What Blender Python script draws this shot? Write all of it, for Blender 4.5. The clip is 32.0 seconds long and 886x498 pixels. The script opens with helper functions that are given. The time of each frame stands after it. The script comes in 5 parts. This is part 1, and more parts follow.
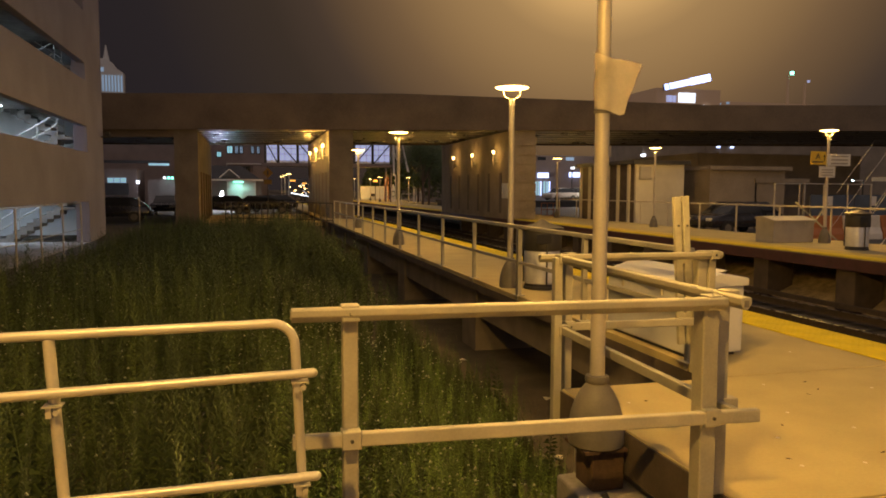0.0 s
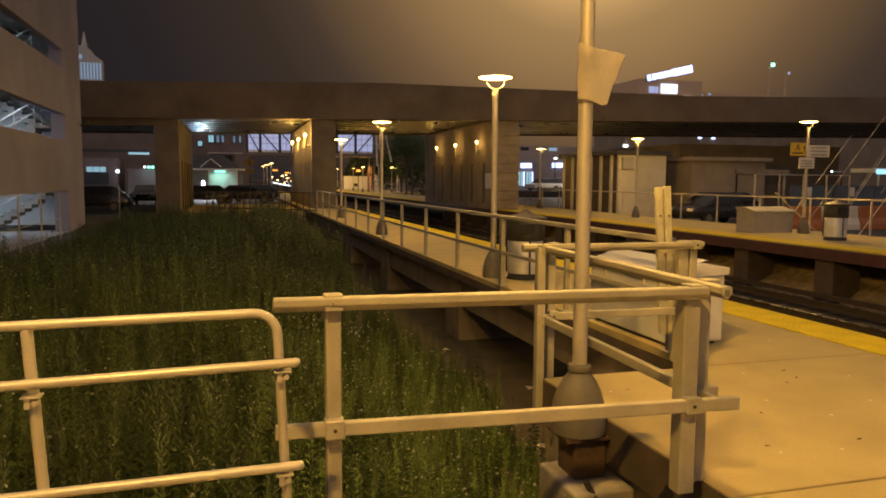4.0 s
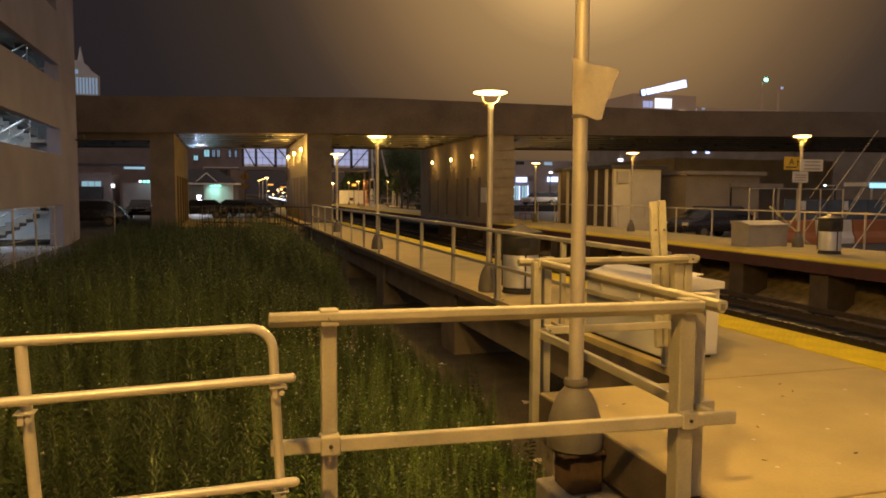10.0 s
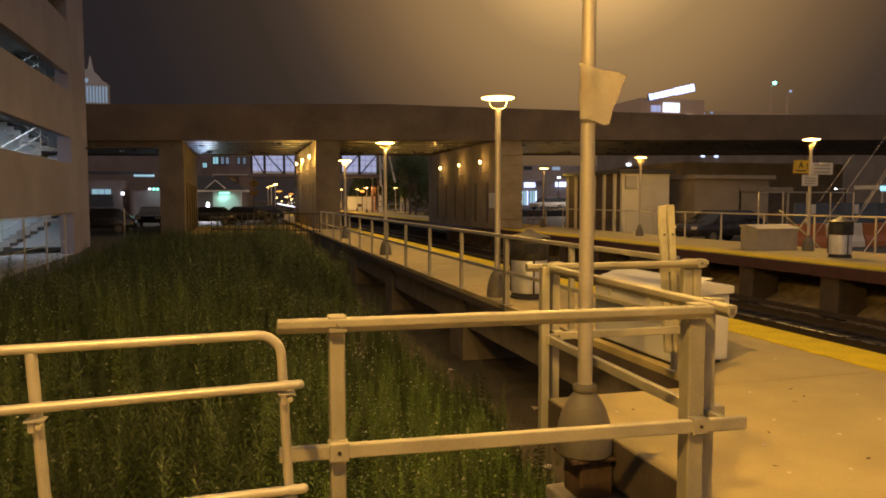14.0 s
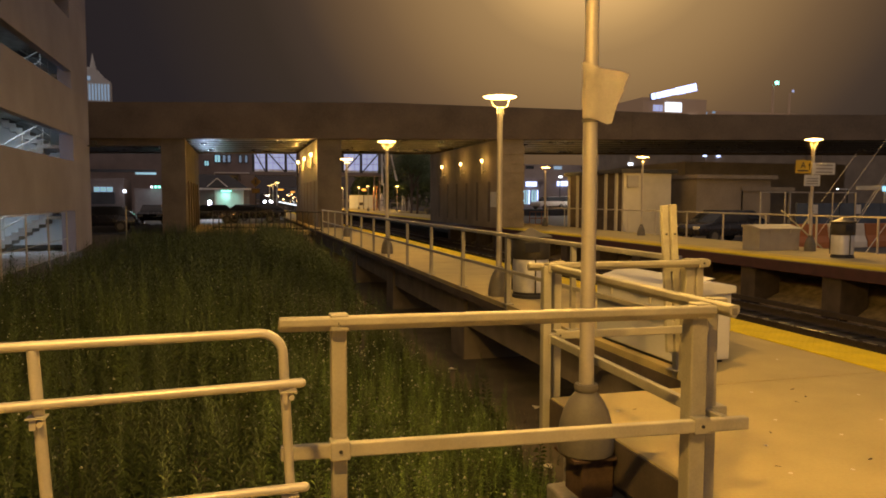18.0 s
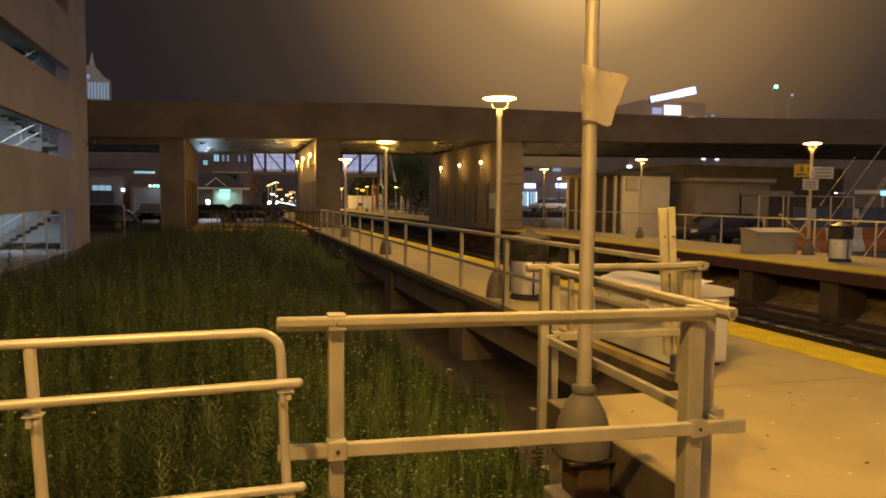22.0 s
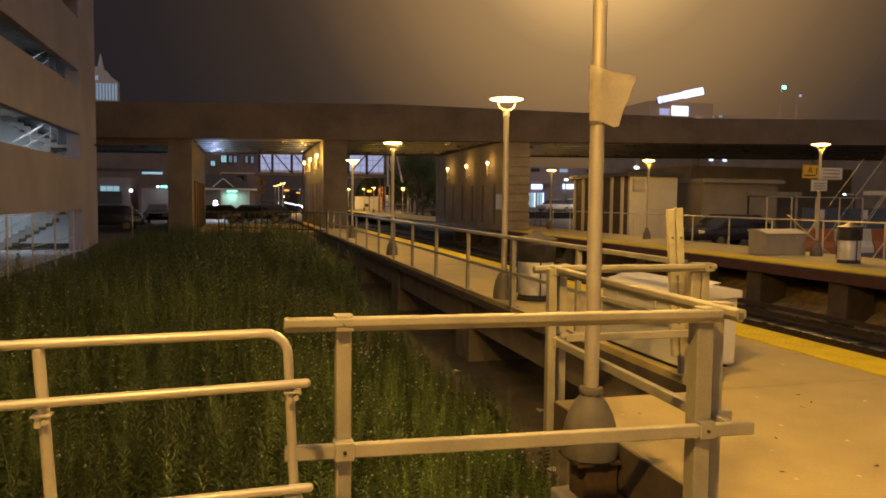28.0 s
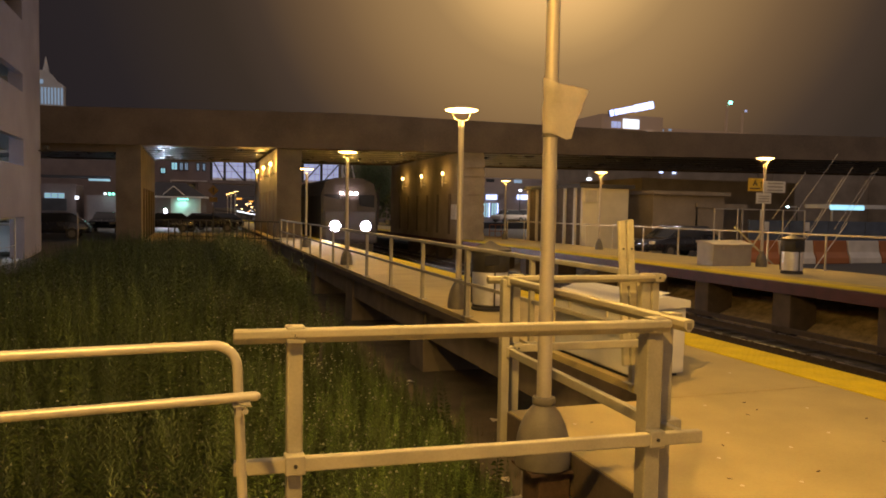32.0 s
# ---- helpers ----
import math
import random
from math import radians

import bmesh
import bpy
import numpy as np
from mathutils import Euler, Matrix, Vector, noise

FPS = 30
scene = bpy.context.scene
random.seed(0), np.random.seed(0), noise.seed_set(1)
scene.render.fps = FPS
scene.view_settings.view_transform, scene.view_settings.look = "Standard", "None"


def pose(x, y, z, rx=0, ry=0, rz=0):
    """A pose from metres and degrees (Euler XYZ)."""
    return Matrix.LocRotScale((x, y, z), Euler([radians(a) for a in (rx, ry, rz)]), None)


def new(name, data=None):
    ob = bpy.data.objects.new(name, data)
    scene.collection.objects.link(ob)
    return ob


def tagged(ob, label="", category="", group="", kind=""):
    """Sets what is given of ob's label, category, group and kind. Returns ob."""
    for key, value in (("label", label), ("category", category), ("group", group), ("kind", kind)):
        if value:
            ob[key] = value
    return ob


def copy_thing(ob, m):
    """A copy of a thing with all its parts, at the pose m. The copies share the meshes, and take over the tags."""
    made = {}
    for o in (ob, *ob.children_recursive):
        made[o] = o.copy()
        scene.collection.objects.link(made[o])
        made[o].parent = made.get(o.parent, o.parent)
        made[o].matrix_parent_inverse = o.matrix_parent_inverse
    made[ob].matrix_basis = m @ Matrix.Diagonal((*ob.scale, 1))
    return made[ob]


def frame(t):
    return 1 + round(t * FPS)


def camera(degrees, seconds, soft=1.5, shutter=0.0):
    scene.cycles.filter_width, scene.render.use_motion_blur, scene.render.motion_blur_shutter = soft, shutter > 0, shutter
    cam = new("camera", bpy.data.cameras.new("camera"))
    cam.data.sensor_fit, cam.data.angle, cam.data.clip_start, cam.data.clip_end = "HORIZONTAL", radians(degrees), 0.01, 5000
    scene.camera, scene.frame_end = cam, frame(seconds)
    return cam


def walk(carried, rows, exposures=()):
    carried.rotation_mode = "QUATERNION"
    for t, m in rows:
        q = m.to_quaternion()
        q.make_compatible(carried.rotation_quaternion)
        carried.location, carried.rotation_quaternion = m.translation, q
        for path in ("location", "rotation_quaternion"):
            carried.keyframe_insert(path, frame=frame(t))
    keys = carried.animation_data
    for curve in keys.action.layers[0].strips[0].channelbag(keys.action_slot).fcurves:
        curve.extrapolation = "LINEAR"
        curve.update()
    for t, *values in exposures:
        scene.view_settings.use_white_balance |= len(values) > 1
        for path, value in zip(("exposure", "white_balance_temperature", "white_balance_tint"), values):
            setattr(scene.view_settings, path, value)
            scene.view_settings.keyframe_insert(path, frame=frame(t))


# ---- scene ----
cam = camera(62.3, 32.0, soft=1.8)
ROWS = [
    (0, -0.002, 0.002, 1.602, 85.40, -0.20, -14.78), (0.5, -0.000, 0.002, 1.602, 85.33, -0.14, -14.77), (1, 0.001, 0.005, 1.599, 85.28, -0.21, -14.91),
    (1.5, -0.001, 0.006, 1.599, 85.25, -0.27, -14.93), (2, -0.001, 0.008, 1.596, 85.14, -0.24, -14.86), (2.5, -0.001, 0.007, 1.597, 84.94, -0.14, -14.77),
    (3, 0.002, 0.010, 1.598, 84.93, -0.14, -14.78), (3.5, -0.000, 0.008, 1.598, 84.74, -0.24, -15.39), (5.5, -0.003, 0.005, 1.599, 84.58, -0.46, -16.85),
    (6, -0.004, 0.009, 1.599, 84.49, -0.42, -16.60), (6.5, -0.004, 0.009, 1.598, 84.32, -0.41, -16.43), (7, -0.005, 0.010, 1.598, 84.14, -0.49, -16.37),
    (7.5, -0.004, 0.011, 1.597, 84.09, -0.58, -16.42), (8, -0.005, 0.006, 1.600, 84.25, -0.46, -16.50), (8.5, -0.002, 0.004, 1.602, 84.51, -0.25, -16.56),
    (9, -0.001, 0.006, 1.601, 85.02, -0.27, -16.59), (9.5, -0.001, 0.005, 1.600, 85.44, -0.33, -16.57), (10, -0.003, 0.004, 1.601, 85.74, -0.29, -16.43),
    (10.5, -0.000, 0.002, 1.602, 85.87, -0.16, -16.55), (11, 0.002, 0.002, 1.602, 86.01, -0.13, -16.66), (11.5, 0.003, 0.001, 1.602, 86.12, -0.04, -16.44),
    (12, 0.001, 0.001, 1.601, 86.16, -0.12, -16.28), (12.5, -0.000, 0.003, 1.601, 86.16, -0.12, -16.17), (13, -0.001, 0.002, 1.603, 86.19, 0.03, -15.91),
    (13.5, -0.001, 0.005, 1.602, 86.17, 0.05, -15.74), (14, 0.000, 0.003, 1.602, 86.18, 0.06, -15.80), (14.5, 0.001, 0.003, 1.601, 86.21, -0.02, -15.90),
    (16.5, 0.001, 0.008, 1.601, 86.30, -0.12, -15.80), (17, -0.002, 0.006, 1.601, 86.34, -0.09, -15.62), (17.5, -0.003, 0.007, 1.602, 86.28, -0.16, -15.52),
    (18, -0.002, 0.009, 1.601, 86.09, -0.14, -15.68), (18.5, -0.001, 0.007, 1.601, 85.98, -0.08, -15.94), (19, 0.000, 0.006, 1.601, 86.01, -0.13, -16.11),
    (19.5, 0.001, 0.006, 1.599, 86.03, -0.12, -16.10), (20, 0.002, 0.011, 1.600, 85.95, -0.26, -16.09), (20.5, -0.001, 0.010, 1.601, 86.05, -0.40, -15.91),
    (21, -0.000, 0.012, 1.600, 86.15, -0.46, -15.89), (21.5, -0.003, 0.010, 1.602, 86.17, -0.46, -15.83), (22, -0.002, 0.011, 1.599, 86.18, -0.57, -15.78),
    (22.5, -0.003, 0.011, 1.601, 86.13, -0.68, -15.82), (23, -0.004, 0.012, 1.599, 86.06, -0.73, -15.75), (23.5, -0.003, 0.011, 1.600, 86.03, -0.54, -15.64),
    (24, 0.001, 0.010, 1.599, 86.05, -0.35, -15.72), (24.5, 0.001, 0.013, 1.597, 86.06, -0.44, -15.78), (25, -0.001, 0.014, 1.599, 86.08, -0.56, -15.68),
    (25.5, -0.002, 0.014, 1.599, 86.16, -0.60, -15.61), (27.5, -0.004, 0.016, 1.599, 86.02, -0.69, -15.32), (28, -0.004, 0.015, 1.599, 86.24, -0.61, -15.26),
    (28.5, -0.005, 0.013, 1.600, 86.77, -0.61, -15.36), (29, -0.002, 0.018, 1.600, 87.12, -0.61, -16.23), (29.5, -0.001, 0.021, 1.603, 87.45, -0.58, -16.81),
    (30, -0.001, 0.025, 1.604, 87.63, -0.35, -17.25), (30.5, 0.003, 0.024, 1.607, 87.63, -0.17, -17.63), (31, 0.000, 0.026, 1.608, 87.61, -0.20, -17.98),
    (31.5, 0.002, 0.022, 1.609, 87.32, -0.24, -18.26), (32, 0.004, 0.020, 1.603, 87.05, -1.01, -18.76),
]
walk(cam, [(row[0], pose(*row[1:])) for row in ROWS])

# ---- world and lights ----
world = bpy.data.worlds.new("night_sky")
scene.world = world
world.use_nodes = True
wn, wl = world.node_tree.nodes, world.node_tree.links
for n in list(wn):
    wn.remove(n)
w_out, w_bg = wn.new("ShaderNodeOutputWorld"), wn.new("ShaderNodeBackground")
w_tc, w_map, w_ramp = wn.new("ShaderNodeTexCoord"), wn.new("ShaderNodeVectorMath"), wn.new("ShaderNodeValToRGB")
w_map.operation = "DOT_PRODUCT"
w_map.inputs[1].default_value = (0.422, 0.833, 0.358)   # towards the mist round the lamp at the pole's top
w_ramp.color_ramp.elements[0].position, w_ramp.color_ramp.elements[0].color = 0.70, (0.0110, 0.0092, 0.0120, 1)
w_ramp.color_ramp.elements[1].position, w_ramp.color_ramp.elements[1].color = 1.0, (0.95, 0.55, 0.20, 1)
for at, colour in ((0.839, (0.0195, 0.0148, 0.0155, 1)), (0.906, (0.037, 0.0248, 0.0175, 1)), (0.927, (0.055, 0.035, 0.0235, 1)), (0.943, (0.102, 0.060, 0.031, 1)),
                   (0.956, (0.145, 0.084, 0.040, 1)), (0.968, (0.215, 0.125, 0.053, 1)), (0.9863, (0.33, 0.195, 0.078, 1)), (0.9925, (0.58, 0.34, 0.125, 1))):
    w_ramp.color_ramp.elements.new(at).color = colour
wl.new(w_tc.outputs["Generated"], w_map.inputs[0])
wl.new(w_map.outputs["Value"], w_ramp.inputs["Fac"])
# unseen glow of lamp-lit mist overhead and behind, added to lift the dark areas
w_dot2, w_ramp2, w_add = wn.new("ShaderNodeVectorMath"), wn.new("ShaderNodeValToRGB"), wn.new("ShaderNodeVectorMath")
w_dot2.operation, w_add.operation = "DOT_PRODUCT", "ADD"
w_dot2.inputs[1].default_value = (-0.17, -0.42, 0.89)
w_ramp2.color_ramp.elements[0].position, w_ramp2.color_ramp.elements[0].color = 0.02, (0.0, 0.0, 0.0, 1)
w_ramp2.color_ramp.elements[1].position, w_ramp2.color_ramp.elements[1].color = 0.55, (0.250, 0.195, 0.175, 1)
wl.new(w_tc.outputs["Generated"], w_dot2.inputs[0])
wl.new(w_dot2.outputs["Value"], w_ramp2.inputs["Fac"])
wl.new(w_ramp.outputs["Color"], w_add.inputs[0])
wl.new(w_ramp2.outputs["Color"], w_add.inputs[1])
wl.new(w_add.outputs["Vector"], w_bg.inputs["Color"])
w_bg.inputs["Strength"].default_value = 1.13
wl.new(w_bg.outputs["Background"], w_out.inputs["Surface"])

SODIUM = (1.0, 0.555, 0.115)


def lamp(name, x, y, z, watts, colour=SODIUM, radius=0.075):
    data = bpy.data.lights.new(name, "POINT")
    data.energy, data.color, data.shadow_soft_size = watts * 1.13, colour, radius
    ob = new(name, data)
    ob.matrix_world = pose(x, y, z)
    return ob


def tube_light(name, x, y, z, sx, sy, watts, colour=(0.62, 0.80, 1.0), rx=0, rz=0):
    data = bpy.data.lights.new(name, "AREA")
    data.shape, data.size, data.size_y, data.energy, data.color = "RECTANGLE", sx, sy, watts, colour
    ob = new(name, data)
    ob.matrix_world = pose(x, y, z, rx, 0, rz)
    return ob


# ---- materials ----
def mat(name, colour, rough=0.7, metal=0.0, scale=6.0, vary=0.25, bump=0.15, fine=60.0, spread=0.0, coat=0.0):
    """Noise at two scales drives colour, roughness and relief."""
    m = bpy.data.materials.new(name)
    m.use_nodes = True
    nt = m.node_tree
    b = nt.nodes["Principled BSDF"]
    b.inputs["Roughness"].default_value, b.inputs["Metallic"].default_value = rough, metal
    b.inputs["Coat Weight"].default_value = coat
    tc = nt.nodes.new("ShaderNodeTexCoord")
    big, small = nt.nodes.new("ShaderNodeTexNoise"), nt.nodes.new("ShaderNodeTexNoise")
    for n, s, d in ((big, scale, 5), (small, fine, 3)):
        n.inputs["Scale"].default_value, n.inputs["Detail"].default_value = s, d
        nt.links.new(tc.outputs["Object"], n.inputs["Vector"])
    mixn = nt.nodes.new("ShaderNodeMath")
    mixn.operation = "MULTIPLY_ADD"
    mixn.inputs[1].default_value = 0.35
    nt.links.new(small.outputs["Fac"], mixn.inputs[0])
    nt.links.new(big.outputs["Fac"], mixn.inputs[2])
    ramp = nt.nodes.new("ShaderNodeValToRGB")
    lo = tuple(max(0.0, c * (1 - vary)) for c in colour)
    hi = tuple(min(1.0, c * (1 + vary)) for c in colour)
    ramp.color_ramp.elements[0].position, ramp.color_ramp.elements[0].color = 0.42, (*lo, 1)
    ramp.color_ramp.elements[1].position, ramp.color_ramp.elements[1].color = 0.92, (*hi, 1)
    nt.links.new(mixn.outputs[0], ramp.inputs["Fac"])
    last = ramp.outputs["Color"]
    if spread:
        info, hsv = nt.nodes.new("ShaderNodeObjectInfo"), nt.nodes.new("ShaderNodeHueSaturation")
        rng = nt.nodes.new("ShaderNodeMapRange")
        rng.inputs["To Min"].default_value, rng.inputs["To Max"].default_value = 1 - spread, 1 + spread
        nt.links.new(info.outputs["Random"], rng.inputs["Value"])
        nt.links.new(rng.outputs["Result"], hsv.inputs["Value"])
        nt.links.new(last, hsv.inputs["Color"])
        last = hsv.outputs["Color"]
    nt.links.new(last, b.inputs["Base Color"])
    rr = nt.nodes.new("ShaderNodeMapRange")
    rr.inputs["To Min"].default_value, rr.inputs["To Max"].default_value = max(0.05, rough - 0.12), min(1.0, rough + 0.12)
    nt.links.new(big.outputs["Fac"], rr.inputs["Value"])
    nt.links.new(rr.outputs["Result"], b.inputs["Roughness"])
    if bump:
        bp = nt.nodes.new("ShaderNodeBump")
        bp.inputs["Strength"].default_value, bp.inputs["Distance"].default_value = bump, 0.01
        nt.links.new(mixn.outputs[0], bp.inputs["Height"])
        nt.links.new(bp.outputs["Normal"], b.inputs["Normal"])
    return m


def glow(name, colour, strength):
    m = bpy.data.materials.new(name)
    m.use_nodes = True
    b = m.node_tree.nodes["Principled BSDF"]
    b.inputs["Base Color"].default_value = (*colour, 1)
    b.inputs["Emission Color"].default_value = (*colour, 1)
    b.inputs["Emission Strength"].default_value = strength
    return m


def leafy(name, lo, hi):
    m = bpy.data.materials.new(name)
    m.use_nodes = True
    nt = m.node_tree
    b = nt.nodes["Principled BSDF"]
    geo, ramp = nt.nodes.new("ShaderNodeNewGeometry"), nt.nodes.new("ShaderNodeValToRGB")
    ramp.color_ramp.elements[0].color, ramp.color_ramp.elements[1].color = (*lo, 1), (*hi, 1)
    nt.links.new(geo.outputs["Random Per Island"], ramp.inputs["Fac"])
    nt.links.new(ramp.outputs["Color"], b.inputs["Base Color"])
    b.inputs["Roughness"].default_value = 0.6
    return m


CONCRETE = mat("worn_concrete", (0.385, 0.315, 0.150), 0.85, 0, 1.6, 0.15, 0.25, 45)
SLAB_SIDE = mat("weathered_concrete", (0.30, 0.28, 0.25), 0.9, 0, 2.5, 0.35, 0.3, 30)
# pier concrete lightened: haze and spread light put into the far pier's colour
HAZED_PIER = mat("hazed_pier_concrete", (0.30, 0.25, 0.185), 0.9, 0, 0.8, 0.3, 0.3, 12)
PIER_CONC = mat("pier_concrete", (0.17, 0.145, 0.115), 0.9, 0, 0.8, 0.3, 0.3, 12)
GARAGE_CONC = mat("garage_concrete", (0.29, 0.28, 0.355), 0.88, 0, 0.5, 0.18, 0.2, 14)
YELLOW = mat("tactile_yellow", (0.64, 0.50, 0.006), 0.85, 0, 3.0, 0.18, 0.2, 30)
WORN_YELLOW = mat("worn_yellow_paint", (0.50, 0.37, 0.06), 0.85, 0, 2.0, 0.25, 0.2, 30)
MAROON = mat("maroon_paint", (0.070, 0.024, 0.028), 0.6, 0, 3.0, 0.3, 0.2)
RAIL_ALU = mat("painted_aluminium", (0.345, 0.32, 0.25), 0.6, 0.1, 4.0, 0.2, 0.12, 80)
GALV = mat("galvanised_tube", (0.46, 0.43, 0.37), 0.40, 0.28, 5.0, 0.15, 0.06, 90)
POLE = mat("pole_aluminium", (0.52, 0.475, 0.40), 0.5, 0.3, 3.0, 0.15, 0.08)
SHROUD = mat("grey_plastic_cover", (0.155, 0.14, 0.115), 0.6, 0, 5.0, 0.2, 0.15)
LID_GREY = mat("dark_grey_plastic", (0.055, 0.05, 0.045), 0.5, 0, 5.0, 0.2, 0.1)
DARK_STEEL = mat("dark_steel", (0.05, 0.047, 0.042), 0.55, 0.3, 4.0, 0.3, 0.15)
BRIDGE_STEEL = mat("bridge_paint", (0.150, 0.118, 0.088), 0.8, 0.0, 0.6, 0.3, 0.2, 9)
DECK_STEEL = mat("ribbed_steel_deck", (0.25, 0.24, 0.25), 0.30, 0.75, 1.0, 0.2, 0.1)
RAIL_STEEL = mat("rail_steel", (0.30, 0.27, 0.25), 0.28, 0.9, 6.0, 0.3, 0.1)
RAIL_RUST = mat("rusty_rail", (0.05, 0.036, 0.025), 0.85, 0.0, 12.0, 0.4, 0.2)
BALLAST = mat("ballast", (0.045, 0.037, 0.028), 0.95, 0, 9.0, 0.35, 0.5, 28)
SOIL = mat("dark_soil", (0.065, 0.052, 0.034), 0.95, 0, 2.0, 0.5, 0.7, 22)
ASPHALT = mat("asphalt", (0.05, 0.05, 0.05), 0.75, 0, 2.0, 0.25, 0.3, 80)
BOX_WHITE = mat("white_fibreglass", (0.50, 0.50, 0.53), 0.42, 0, 3.0, 0.08, 0.05, 40)
BOX_GREY = mat("grey_fibreglass", (0.34, 0.32, 0.29), 0.55, 0, 3.0, 0.12, 0.05, 40)
WOOD = mat("bare_timber", (0.36, 0.335, 0.25), 0.8, 0, 8.0, 0.2, 0.25, 60)
UNDERCROFT = mat("undercroft_concrete", (0.165, 0.14, 0.11), 0.9, 0, 2.0, 0.35, 0.3)
DARK_PIER = mat("dark_concrete", (0.085, 0.065, 0.05), 0.92, 0, 3.0, 0.35, 0.3)
RUST = mat("rusty_plate", (0.085, 0.052, 0.03), 0.85, 0.1, 9.0, 0.5, 0.4)
RUBBER = mat("black_rubber", (0.02, 0.02, 0.02), 0.5, 0, 8.0, 0.2, 0.1)
PAPER = mat("waxed_sheet", (0.68, 0.63, 0.54), 0.6, 0, 7.0, 0.14, 0.12)
SIGN_YELLOW = mat("sign_yellow", (0.75, 0.50, 0.04), 0.5, 0, 6.0, 0.1, 0.03)
# sign yellow darkened to paint the unlit face of a backlit sign
SIGN_SHADED = mat("shaded_sign_yellow", (0.20, 0.12, 0.025), 0.7, 0, 6.0, 0.25, 0.05)
SIGN_WHITE = mat("sign_white", (0.70, 0.68, 0.62), 0.5, 0, 6.0, 0.1, 0.03)
FAINT_INK = mat("faded_print", (0.34, 0.31, 0.26), 0.6, 0, 6.0, 0.1, 0.0)
GUM = mat("pale_gum", (0.62, 0.55, 0.44), 0.8, 0, 20.0, 0.1, 0.0)
# flowering weeds; leaf green also lightened for the stronger light by the slab
WEED_LOW = leafy("lit_flowering_leaf", (0.125, 0.215, 0.045), (0.32, 0.45, 0.115))
SIGN_INK = mat("sign_ink", (0.06, 0.05, 0.04), 0.6, 0, 6.0, 0.1, 0.0)
TIN = mat("brushed_tin", (0.66, 0.66, 0.68), 0.40, 0.4, 6.0, 0.15, 0.08)
BANK = mat("stony_bank", (0.30, 0.24, 0.145), 0.95, 0, 4.0, 0.5, 0.8, 18)
BLOCK = mat("brown_sheeting", (0.30, 0.25, 0.19), 0.85, 0, 0.9, 0.2, 0.2, 8)
LITTER = mat("dead_leaf", (0.07, 0.04, 0.015), 0.8, 0, 30, 0.3, 0.2)
SHED_WALL = mat("shed_sheeting", (0.50, 0.47, 0.40), 0.75, 0.0, 1.2, 0.15, 0.1)
BLUE_TARP = mat("blue_hoarding", (0.085, 0.11, 0.155), 0.6, 0, 1.5, 0.3, 0.2)
ORANGE = mat("orange_plastic", (0.34, 0.125, 0.04), 0.55, 0, 2.0, 0.15, 0.05)
WHITE_PLASTIC = mat("white_plastic", (0.6, 0.57, 0.52), 0.55, 0, 2.0, 0.15, 0.05)
BRICK = mat("far_brick", (0.20, 0.16, 0.15), 0.85, 0, 0.6, 0.2, 0.2, 6)
ROOF = mat("dark_roof", (0.05, 0.05, 0.055), 0.85, 0, 0.8, 0.3, 0.2)
WHITE_WALL = mat("white_painted_wall", (0.62, 0.62, 0.60), 0.8, 0, 0.8, 0.08, 0.1)
CAR_DARK = mat("car_dark_paint", (0.025, 0.025, 0.03), 0.25, 0.3, 3.0, 0.15, 0.0, coat=0.6)
CAR_WHITE = mat("car_white_paint", (0.62, 0.60, 0.57), 0.3, 0.0, 3.0, 0.05, 0.0, coat=0.6)
CAR_SILVER = mat("car_silver_paint", (0.42, 0.38, 0.34), 0.3, 0.0, 3.0, 0.05, 0.0, coat=0.6)
CAR_GLASS = mat("car_glass", (0.02, 0.022, 0.025), 0.08, 0.0, 3.0, 0.05, 0.0)
TRAIN_STEEL = mat("train_stainless", (0.052, 0.048, 0.052), 0.5, 0.3, 2.0, 0.12, 0.05)
TRAIN_NOSE = mat("train_nose_paint", (0.07, 0.065, 0.075), 0.5, 0.1, 2.0, 0.15, 0.05)
BARK = mat("bark", (0.09, 0.065, 0.045), 0.9, 0, 8.0, 0.3, 0.5)
WEED = leafy("weed_leaf", (0.027, 0.045, 0.014), (0.072, 0.104, 0.031))
WEED_DARK = leafy("dark_weed_leaf", (0.022, 0.036, 0.013), (0.056, 0.076, 0.026))
WEED_PALE = leafy("pale_weed_leaf", (0.063, 0.096, 0.029), (0.145, 0.192, 0.060))
WEED_TIP = leafy("weed_tip", (0.30, 0.32, 0.16), (0.74, 0.75, 0.62))
LEAF = leafy("tree_leaf", (0.03, 0.055, 0.015), (0.09, 0.12, 0.03))
GLOW_SODIUM = glow("sodium_lens", (1.0, 0.66, 0.22), 14.0)
GLOW_WALL = glow("wall_lamp_lens", (1.0, 0.60, 0.20), 13.0)
GLOW_ORANGE = glow("orange_sign_band", (1.0, 0.42, 0.06), 1.6)
GLOW_COOL = glow("fluorescent_tube", (0.72, 0.86, 1.0), 5.0)
GLOW_GREEN = glow("green_lamp", (0.25, 1.0, 0.75), 4.0)
GLOW_WHITE = glow("white_floodlight", (0.80, 0.85, 1.0), 140.0)
GLOW_PANE = glow("lit_pane", (0.42, 0.46, 0.74), 0.72)
GLOW_PANE_DIM = glow("dim_lit_pane", (0.32, 0.47, 0.66), 0.45)
GLOW_CYAN = glow("cyan_lit_pane", (0.38, 0.78, 0.92), 0.62)
GLOW_FRONT = glow("cold_shop_front", (0.42, 0.72, 0.88), 0.42)
GLOW_SIGN = glow("sign_face", (0.80, 0.86, 1.0), 3.2)
GLOW_LETTER = glow("blue_white_letter", (0.50, 0.60, 1.0), 2.4)
